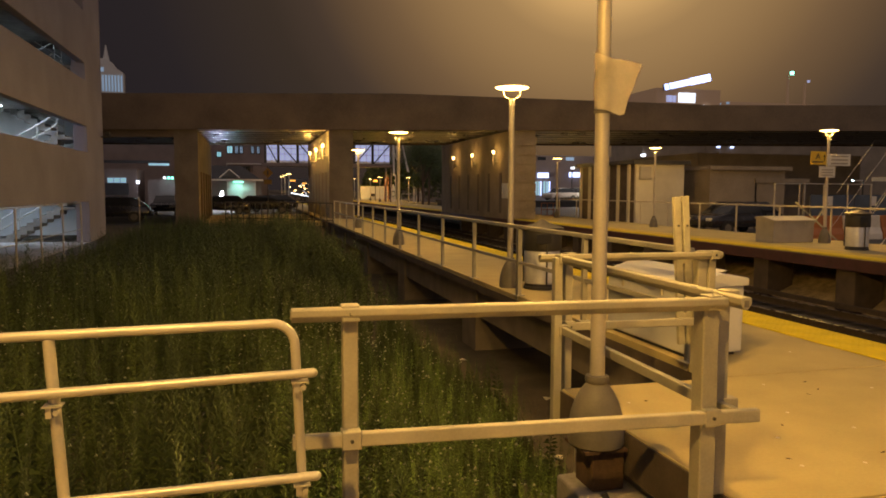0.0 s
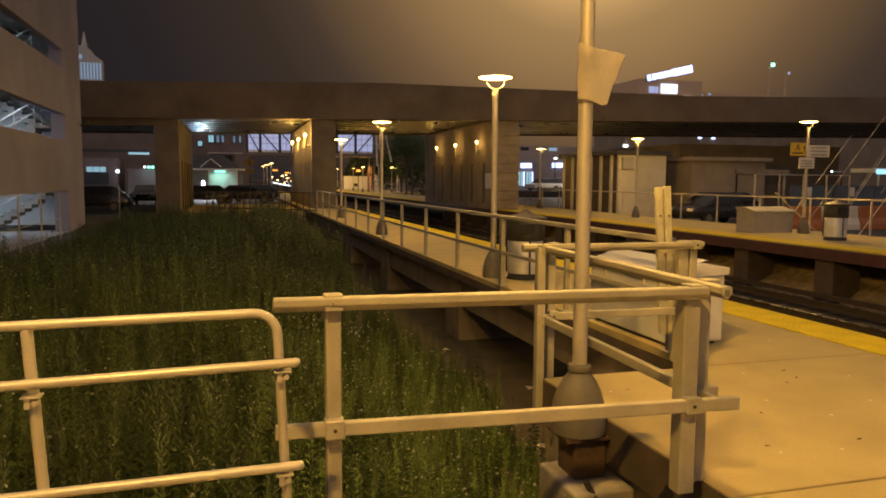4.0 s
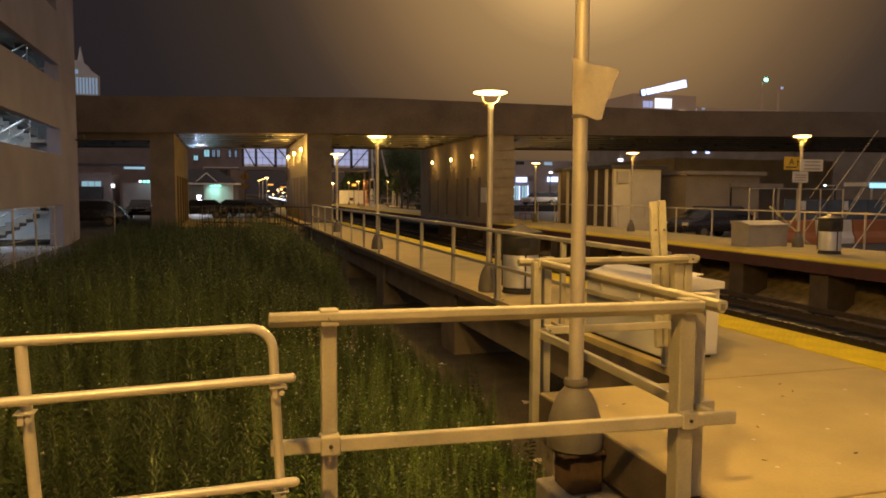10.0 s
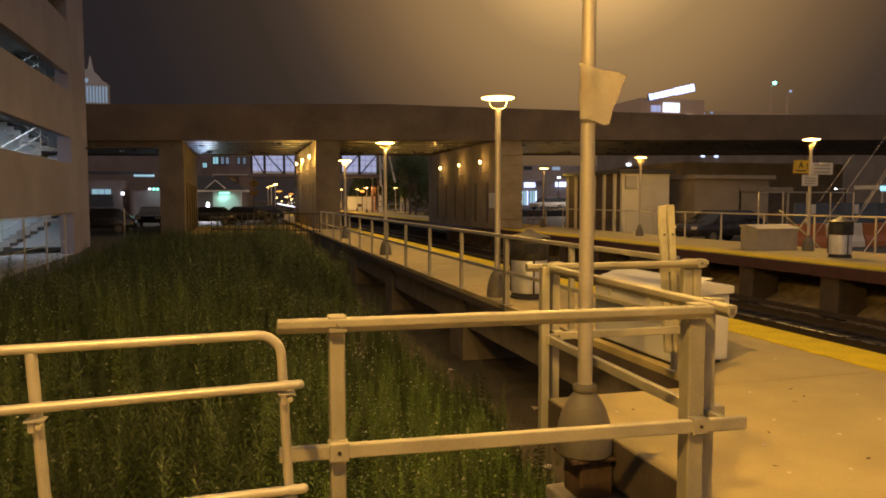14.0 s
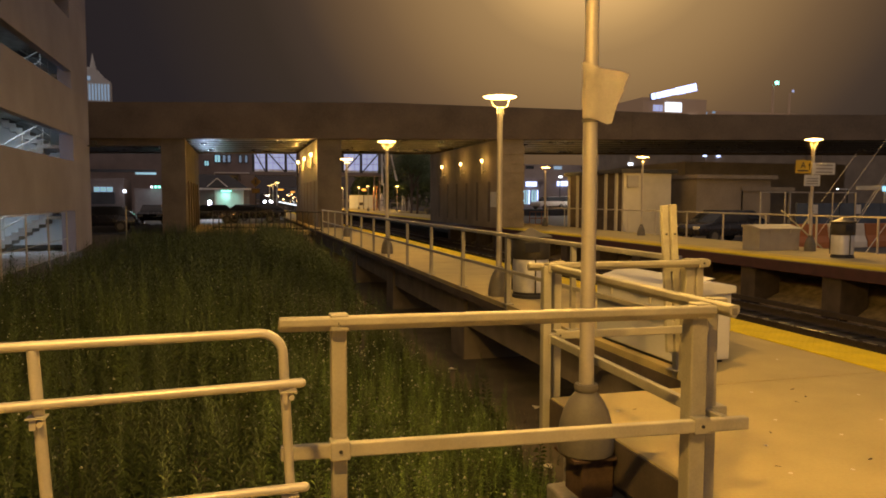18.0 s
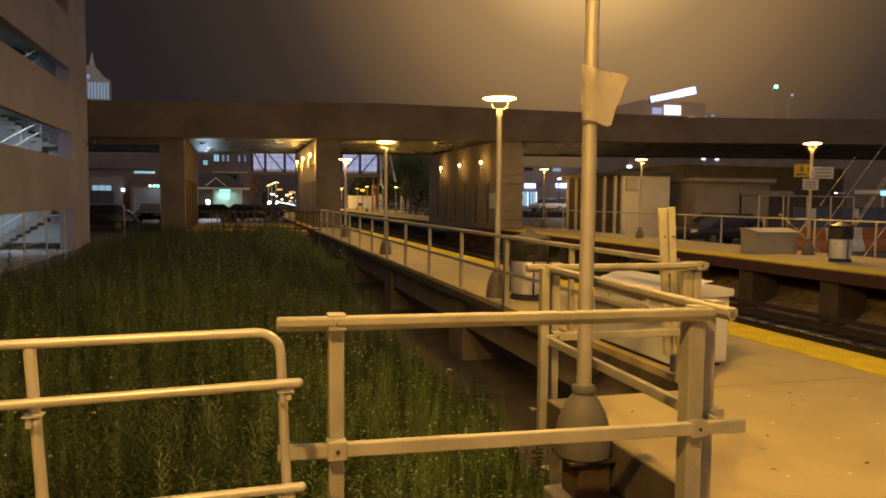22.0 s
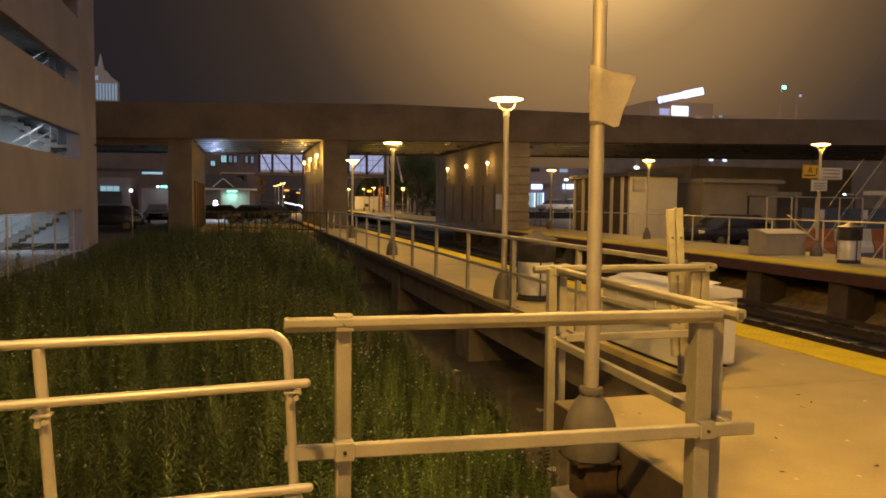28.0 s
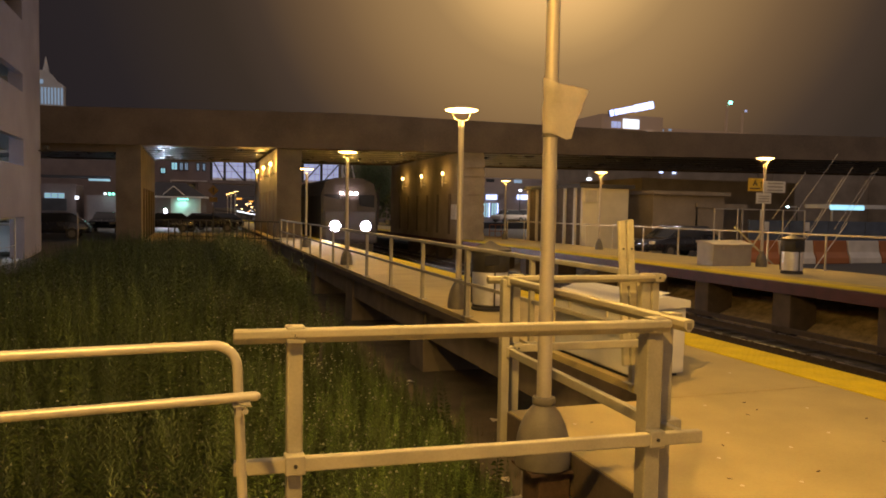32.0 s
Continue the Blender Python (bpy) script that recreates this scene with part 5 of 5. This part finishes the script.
boxpart("light_strip", (0, -0.06, 2.9), (0.62, 0.1, 0.30), GLOW_ORANGE, ll, bev=0.03)
for k, (x, z) in enumerate(((5.9, 1.1), (7.0, 0.6), (8.0, 1.3), (9.2, 0.9), (9.35, 1.5), (10.6, 0.4), (11.0, 1.9))):
    s = thing("street_lamp", "distant orange street lamp", "street lamp", pose(x, 112 + 5 * k, -0.4), group="distant street lamps")
    rodpart("post", (0, 0, 0), (0, 0, z + 1.2), 0.05, DARK_STEEL, s, n=6)
    boxpart("lens", (0, -0.1, z + 1.25), (0.24, 0.2, 0.12), GLOW_WALL, s, "orange lens", bev=0.04)

cl = thing("signal_lights", "cluster of small distant signal and platform lights", "lights", kind="structure")
rnd = random.Random(21)
for k in range(18):
    v = rnd.uniform(0.0655, 0.0785)
    y = 128 + k * 0.6
    rodpart("post", (v * y, y, -0.4), (v * y, y, 1.6 + y * rnd.uniform(-0.006, 0.007)), 0.03, DARK_STEEL, cl, n=5)
    top = cl.children[-1].data.vertices[-1].co.z
    boxpart("light", (v * y, y - 0.06, top + 0.05), (rnd.uniform(0.06, 0.13), 0.1, 0.07), (GLOW_WALL, GLOW_SIGN, GLOW_MARKER_DIM)[k % 3], cl, bev=0.03)
ds = thing("lit_canopy", "distant platform canopy with an orange lit sign band", "canopy")
boxpart("roof", *span(3.95, 5.9, 75.2, 77, 2.60, 2.72), ROOF, ds)
boxpart("sign_band", *span(4.0, 4.5, 75.0, 75.1, 2.42, 2.54), GLOW_ORANGE, ds, "orange glowing sign band")
boxpart("sign_band", *span(5.2, 5.6, 75.0, 75.1, 2.20, 2.29), GLOW_ORANGE, ds)
for x in (4.0, 5.8):
    rodpart("post", (x, 76.5, 0), (x, 76.5, 2.60), 0.04, DARK_STEEL, ds, n=6)
# glowing bars on feet, added to paint the streak of shine on distant rails
be = thing("light_strip", "pinkish white glowing bars for the shine on distant rails", "light strip")
beampart("tube", (4.3, 79.6, 1.25), (5.1, 78.0, 1.07), 0.05, 0.07, GLOW_SIGN, be)
beampart("tube", (5.15, 77.9, 1.06), (5.9, 76.4, 0.92), 0.05, 0.07, GLOW_SIGN, be)
for x, y, z in ((4.3, 79.6, 1.25), (5.12, 77.95, 1.07), (5.9, 76.4, 0.92)):
    rodpart("foot", (x, y, 0), (x, y, z), 0.025, DARK_STEEL, be, n=6)
tagged(boxpart("notice_board", *span(13.915, 13.975, 38.75, 39.6, 1.15, 2.0), SIGN_WHITE), "pale blank notice board on the pier wall", "notice board")

bd = thing("stacked_boards", "pale boards and posts leaning by the platform's end", "boards")
for k, (x, h, lean) in enumerate(((21.3, 2.4, 0.1), (21.7, 1.9, -0.08), (22.05, 2.2, 0.05), (22.4, 1.6, -0.12))):
    beampart("board", (x, 96, 0.0), (x + lean, 96.2, h), 0.14 if k % 2 else 0.24, 0.05, WHITE_PLASTIC, bd)
of = thing("orange_fence", "low orange lattice fence panel behind the far platform", "fence panel")
for z in (-0.3, 0.15, 0.64):
    rodpart("rail", (21.45, 52, z), (22.9, 52, z), 0.03, ORANGE, of, n=8)
for x in (21.45, 21.93, 22.42, 22.9):
    rodpart("upright", (x, 52, -0.4), (x, 52, 0.66), 0.03, ORANGE, of, n=8)
for x in (25.5, 27.95):
    tagged(boxpart("notice_board", *span(x, x + 0.3, 27.93, 27.975, 0.95, 1.38), SIGN_WHITE), "small white notice on the blue hoarding", "notice board")

# ---- things behind the far platform's end ----
for x, y, z in ((40.5, 88, 4.6), (47.0, 90, 5.0), (33.5, 90, 5.2), (34.5, 60, 4.9)):
    s = thing("street_lamp", "white street lamp on a plain post", "street lamp", pose(x, y, -0.4), group="distant street lamps")
    rodpart("post", (0, 0, 0), (0, 0, z), 0.07, DARK_STEEL, s, n=6)
    boxpart("lens", (0, -0.1, z + 0.3), (0.4, 0.3, 0.22), GLOW_SIGN, s, "white lens", bev=0.06)
lamp("shop_street_light", 40.5, 84.0, 4.9, 900, (1.0, 0.86, 0.72), 0.15)

# ---- garden tree behind the footbridge stairs, and dark woods ----
def tree(m, h, spread, seed, label):
    rnd = random.Random(seed)
    t = thing("tree", label, "tree", m)
    bm = bmesh.new()
    rod(bm, (0, 0, 0), (0.1, 0, h * 0.5), 0.16, 0.09, 10)
    tips = []
    for k in range(9):
        a, z = rnd.uniform(0, 6.28), h * rnd.uniform(0.3, 0.55)
        tip = Vector((math.cos(a) * spread * rnd.uniform(0.4, 0.8), math.sin(a) * spread * rnd.uniform(0.4, 0.8), z + h * rnd.uniform(0.2, 0.45)))
        rod(bm, (0.05, 0, z), tip, 0.06, 0.02, 6)
        tips.append(tip)
    part("trunk", bm, BARK, t, smooth=True)
    verts, faces = [], []
    for tip in tips:
        for k in range(420):
            c = tip + Vector((rnd.gauss(0, 1), rnd.gauss(0, 1), rnd.gauss(0, 0.8))) * spread * 0.27
            u = Vector((rnd.gauss(0, 1), rnd.gauss(0, 1), rnd.gauss(0, 1))).normalized() * 0.11
            v = u.orthogonal().normalized() * 0.05
            i = len(verts)
            verts += [c - u, c + v, c + u, c - v]
            faces.append((i, i + 1, i + 2, i + 3))
    me = bpy.data.meshes.new("crown")
    me.from_pydata([tuple(v) for v in verts], [], faces)
    me.materials.append(LEAF)
    crown = new("crown", me)
    crown.parent = t
    return t


tree(pose(21.9, 96.0, 0.0), 4.0, 1.2, 3, "small leafy tree by the far platform")
for x, y, h, wd, seed in ((19.7, 84, 8.5, 2.4, 5), (21.4, 88, 9.0, 2.6, 6), (23.2, 101, 10.5, 3.4, 7), (26.0, 96, 7.6, 3.0, 8), (29.5, 108, 8.6, 3.6, 9)):
    tree(pose(x, y, -0.4), h, wd, seed, "dark leafy tree behind the far platform")


def tree_line():
    """A low dark belt of trees behind the end of the far platform."""
    rnd = np.random.RandomState(31)
    n = 7000
    x = rnd.uniform(19.5, 37, n)
    y = 124 + rnd.uniform(0, 8, n) + 0.2 * (x - 20)
    top = 6.3 + 1.4 * np.sin(x * 0.9) + 0.9 * np.sin(x * 2.1 + 1.0) + np.clip((x - 24) * 0.25, 0, 2)
    z = top * np.sqrt(rnd.uniform(0, 1, n)) - 0.4
    c = np.stack([x, y, z], 1)
    u, v = rnd.normal(0, 1, (n, 3)), rnd.normal(0, 1, (n, 3))
    u *= (0.34 / np.linalg.norm(u, axis=1))[:, None]
    v *= (0.2 / np.linalg.norm(v, axis=1))[:, None]
    verts = np.stack([c - u, c - v, c + u, c + v], 1).reshape(-1, 3)
    me = bpy.data.meshes.new("tree_line")
    me.from_pydata(verts.tolist(), [], np.arange(4 * n).reshape(-1, 4).tolist())
    me.materials.append(LEAF)
    tagged(new("tree_line", me), "dark belt of trees behind the far platform", "woods", kind="stuff")


tree_line()


def wooded_slope():
    """A dark ridge of foliage closing the view beyond the car park."""
    rnd = np.random.RandomState(12)
    n = 9000
    x = rnd.uniform(70, 300, n)
    y = 150 + rnd.uniform(-9, 9, n) - 0.25 * (x - 70)
    top = (11.0 + 2.5 * np.sin(x * 0.11) + 1.5 * np.sin(x * 0.37 + 1.0)) * np.clip((x - 60) / 45, 0.3, 1)
    z = top * np.sqrt(rnd.uniform(0, 1, n)) * (1 - np.abs(y - 150 + 0.25 * (x - 70)) / 22) - 0.4
    c = np.stack([x, y, z], 1)
    u, v = rnd.normal(0, 1, (n, 3)), rnd.normal(0, 1, (n, 3))
    u *= (0.9 / np.linalg.norm(u, axis=1))[:, None]
    v *= (0.7 / np.linalg.norm(v, axis=1))[:, None]
    verts = np.stack([c - u, c - v, c + u, c + v], 1).reshape(-1, 3)
    faces = np.arange(4 * n).reshape(-1, 4)
    me = bpy.data.meshes.new("wooded_slope")
    me.from_pydata(verts.tolist(), [], faces.tolist())
    me.materials.append(LEAF)
    tagged(new("wooded_slope", me), "dark wooded slope beyond the car park", "woods", kind="stuff")


wooded_slope()

# ---- weeds ----
def weeds():
    rnd = np.random.RandomState(4)

    def template(h, leaves, spread, droop, slim=0.085):
        v, f = [], []
        for k in range(3):
            a = k * 2.094
            v += [(0.006 * math.cos(a), 0.006 * math.sin(a), 0)]
        v.append((0.03, 0.01, h))
        f += [(0, 1, 3), (1, 2, 3), (2, 0, 3)]
        for k in range(leaves):
            q = k / leaves
            z = h * (0.12 + 0.88 * q)
            a = k * 2.4 + rnd.uniform(-0.5, 0.5)
            ln = spread * (1.0 - 0.72 * q ** 1.5) * rnd.uniform(0.7, 1.25)
            wd = slim * ln * 1.25
            c, s = math.cos(a), math.sin(a)
            up = 0.55 + 0.9 * q
            p0 = (0.03 * q + 0.004 * c, 0.01 * q + 0.004 * s, z)
            pm = (p0[0] + ln * 0.5 * c, p0[1] + ln * 0.5 * s, z + ln * up * 0.5)
            p1 = (p0[0] + ln * c, p0[1] + ln * s, z + ln * (up - droop * (1 - q)))
            i = len(v)
            v += [p0, (pm[0] - wd * s, pm[1] + wd * c, pm[2]), p1, (pm[0] + wd * s, pm[1] - wd * c, pm[2])]
            f += [(i, i + 1, i + 2), (i, i + 2, i + 3)]
        return np.array(v), np.array(f)

    near = [template(1.0, 130, 0.055, 0.8, 0.075), template(1.0, 115, 0.065, 1.0, 0.065), template(1.0, 140, 0.048, 0.6, 0.08), template(1.0, 100, 0.042, 0.4, 0.07),
            template(1.0, 120, 0.072, 1.3, 0.06)]
    plumes = [template(1.0, 170, 0.065, 0.9, 0.085), template(1.0, 150, 0.075, 1.1, 0.08)]
    far = [template(1.0, 34, 0.10, 0.8, 0.11), template(1.0, 30, 0.11, 0.6, 0.11)]
    under = [template(0.5, 26, 0.055, 0.6, 0.09), template(0.6, 24, 0.06, 0.8, 0.09), template(0.4, 20, 0.05, 0.3, 0.07)]

    def field(name, forms, count, ys, label, hscale, mats=(WEED, WEED_DARK, WEED_PALE), xs=None, over=0.0):
        vs, fs, ms, base = [], [], [], 0
        made = 0
        while made < count:
            y = rnd.uniform(*ys)
            x = rnd.uniform(*xs) if xs else rnd.uniform(-5.2 if y > 12 else -4.5, 3.3)
            edge = 2.92 + 0.42 * min(1.0, max(0.0, (y - 9) / 6)) + 0.25 * math.sin(y * 0.9) + 0.2 * math.sin(y * 2.3)
            if x > edge - 0.1 + over or x < edge - 9 + 8.7 * (over > 0) or (y < 3.5 and x > -1) or abs(x) > 0.9 * y + 1.5:
                continue
            clump = 0.5 + 0.5 * noise.noise((x * 0.55, y * 0.55, 1.0))
            if rnd.rand() > 0.35 + 0.9 * clump:
                continue
            v, f = forms[rnd.randint(len(forms))]
            low = np.clip((x - 0.4) / 1.6, 0, 1)
            h = hscale * rnd.uniform(0.50, 1.18) * (0.70 + 0.55 * clump) * (1 - 0.42 * low * float(np.interp(y, [10, 24], [1.0, 0.35])))
            h *= float(np.interp(y, [26, 36, 41], [1.0, 0.98, 0.92]))
            h *= 1.0 - (1.0 - float(np.interp(x, [-4.5, -0.5], [0.72, 1.0]))) * min(1.0, max(0.0, (y - 12) / 8))
            h *= 1.32 if rnd.rand() < 0.06 else 1.0
            a = rnd.uniform(0, 6.28)
            c, s = math.cos(a), math.sin(a)
            w = h * rnd.uniform(0.85, 1.15)
            lean = rnd.normal(0, 0.11, 2)
            q = np.empty_like(v)
            q[:, 0] = (v[:, 0] * c - v[:, 1] * s) * w + x + lean[0] * v[:, 2] * h
            q[:, 1] = (v[:, 0] * s + v[:, 1] * c) * w + y + lean[1] * v[:, 2] * h
            q[:, 2] = v[:, 2] * h + land(x, y) - 0.02
            vs.append(q)
            fs.append(f + base)
            kind = noise.noise((x * 0.9, y * 0.9, 7.0)) + rnd.normal(0, 0.35)
            ms += [0 if abs(kind) < 0.3 or len(mats) < 3 else 1 if kind < 0 else 2] * len(f)
            base += len(v)
            made += 1
        me = bpy.data.meshes.new(name)
        me.from_pydata(np.concatenate(vs).tolist(), [], np.concatenate(fs).tolist())
        for material in mats:
            me.materials.append(material)
        me.polygons.foreach_set("material_index", ms)
        tagged(new(name, me), label, "weeds", kind="stuff")

    field("weed_patch", near, 2450, (3.3, 13.5), "tall dense green weeds filling the sunken patch", 1.15)
    field("tall_weeds", plumes, 130, (5.0, 15.0), "tall leafy stalks standing above the weeds", 1.36, (WEED, WEED_PALE, WEED_PALE), (-4.5, 1.2))
    field("weed_undergrowth", under, 3200, (3.3, 13.5), "low undergrowth between the tall weeds", 0.8)
    field("weed_patch", far, 6000, (13.0, 40.5), "distant dense green weeds before the bridge", 1.02, (WEED, WEED_DARK, WEED_PALE))
    field("weed_margin", far, 1500, (20.0, 37.5), "tall green weeds beside the narrow platform", 1.40, (WEED, WEED_DARK, WEED_PALE), (0.9, 3.3))
    field("dry_tufts", under, 420, (4.2, 16), "dry brown stalks at the edge of the dark soil", 0.45, (WEED_DRY, WEED_DARK, WEED_DRY), (2.0, 4.0), 0.75)
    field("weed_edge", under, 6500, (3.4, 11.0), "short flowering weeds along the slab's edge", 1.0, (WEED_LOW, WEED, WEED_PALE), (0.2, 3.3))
    # pale flower tips
    vs, fs = [], []
    for k in range(3600):
        y = rnd.uniform(3.4, 16)
        x = rnd.uniform(-4, 2.7) if k % 2 else rnd.normal(0.9, 0.7)
        if abs(x) > 0.9 * y + 1.5:
            continue
        z = land(x, y) + rnd.uniform(0.3, 0.95) * (1 - 0.38 * np.clip((x - 0.4) / 1.6, 0, 1))
        i, r = len(vs), rnd.uniform(0.004, 0.015)
        vs += [(x - r, y, z), (x + r, y, z), (x, y + r, z + r), (x, y - r, z + 1.6 * r)]
        fs += [(i, i + 1, i + 3), (i + 1, i + 2, i + 3), (i, i + 2, i + 3)]
    me = bpy.data.meshes.new("weed_flowers")
    me.from_pydata(vs, [], fs)
    me.materials.append(WEED_TIP)
    tagged(new("weed_flowers", me), "small pale yellow flower tips among the weeds", "flowers", kind="stuff")


weeds()


# scraps of paper in the dark strip beside the piers
first = None
for x, y, r in ((4.1, 9.6, 20), (3.3, 7.4, 70), (3.6, 12.2, 130), (3.35, 10.4, 200)):
    if first is None:
        bm = bmesh.new()
        vs = [bm.verts.new(p) for p in ((-0.07, -0.04, 0.01), (0.06, -0.05, 0.03), (0.08, 0.04, 0.01), (-0.05, 0.06, 0.04))]
        bm.faces.new(vs)
        bmesh.ops.solidify(bm, geom=list(bm.faces), thickness=0.004)
        first = tagged(part("paper_scrap", bm, PAPER), "crumpled pale paper scrap on the dark soil", "litter", group="paper scraps")
        first.matrix_world = pose(x, y, -1.395, 0, 0, r)
    else:
        copy_thing(first, pose(x, y, -1.395, 0, 0, r))


# ---- train ----
def build_train():
    t = thing("train", "approaching stainless steel train with dazzling headlights", "train")
    bm = bmesh.new()
    prof = [(-1.45, -0.15), (-1.52, 0.2), (-1.52, 2.35), (-1.3, 3.05), (-0.7, 3.3), (0.7, 3.3), (1.3, 3.05), (1.52, 2.35), (1.52, 0.2), (1.45, -0.15)]
    a = [bm.verts.new((x, 0.35 if z > 1 else 0.0, z)) for x, z in prof]
    b = [bm.verts.new((x, 25.0, z)) for x, z in prof]
    bm.faces.new(a), bm.faces.new(b)
    for k in range(len(prof)):
        bm.faces.new((a[k], a[(k + 1) % len(prof)], b[(k + 1) % len(prof)], b[k]))
    part("body", bm, TRAIN_STEEL, t)
    boxpart("nose_panel", (0, -0.02, 0.75), (2.7, 0.08, 1.5), TRAIN_NOSE, t, bev=0.02)
    for x in (-0.95, 0.95):
        boxpart("windscreen", (x, 0.30, 2.0), (0.85, 0.08, 0.8), CAR_GLASS, t, bev=0.02)
    boxpart("end_door", (0, 0.24, 1.3), (0.8, 0.08, 2.1), TRAIN_NOSE, t, bev=0.01)
    boxpart("pilot", (0, 0.2, -0.55), (2.6, 0.3, 0.7), DARK_STEEL, t, bev=0.03)
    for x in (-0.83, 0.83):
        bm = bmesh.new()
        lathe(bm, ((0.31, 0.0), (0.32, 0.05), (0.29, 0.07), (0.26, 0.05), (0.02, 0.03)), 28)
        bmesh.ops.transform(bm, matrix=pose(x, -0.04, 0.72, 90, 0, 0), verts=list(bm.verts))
        lens = part("headlight", bm, GLOW_GLARE, t, "round white headlight with a glowing ring for its glare", smooth=True)
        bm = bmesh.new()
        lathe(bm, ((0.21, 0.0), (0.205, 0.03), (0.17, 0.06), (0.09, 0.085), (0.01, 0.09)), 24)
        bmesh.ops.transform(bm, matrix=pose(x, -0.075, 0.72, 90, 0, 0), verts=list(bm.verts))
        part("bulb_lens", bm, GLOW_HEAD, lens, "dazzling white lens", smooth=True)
    for x in (-0.45, -0.14, 0.06, 0.32):
        bm = bmesh.new()
        rod(bm, (x, 0.10, 2.47), (x, 0.2, 2.47), 0.07, n=12)
        part("marker_light", bm, GLOW_MARKER, t, "pinkish marker light")
    for y in (3.5, 6.0, 19.0, 21.5):
        for x in (-0.72, 0.72):
            rodpart("wheel", (x - 0.06, y, -0.64), (x + 0.06, y, -0.64), 0.46, DARK_STEEL, t, n=18)
    return t


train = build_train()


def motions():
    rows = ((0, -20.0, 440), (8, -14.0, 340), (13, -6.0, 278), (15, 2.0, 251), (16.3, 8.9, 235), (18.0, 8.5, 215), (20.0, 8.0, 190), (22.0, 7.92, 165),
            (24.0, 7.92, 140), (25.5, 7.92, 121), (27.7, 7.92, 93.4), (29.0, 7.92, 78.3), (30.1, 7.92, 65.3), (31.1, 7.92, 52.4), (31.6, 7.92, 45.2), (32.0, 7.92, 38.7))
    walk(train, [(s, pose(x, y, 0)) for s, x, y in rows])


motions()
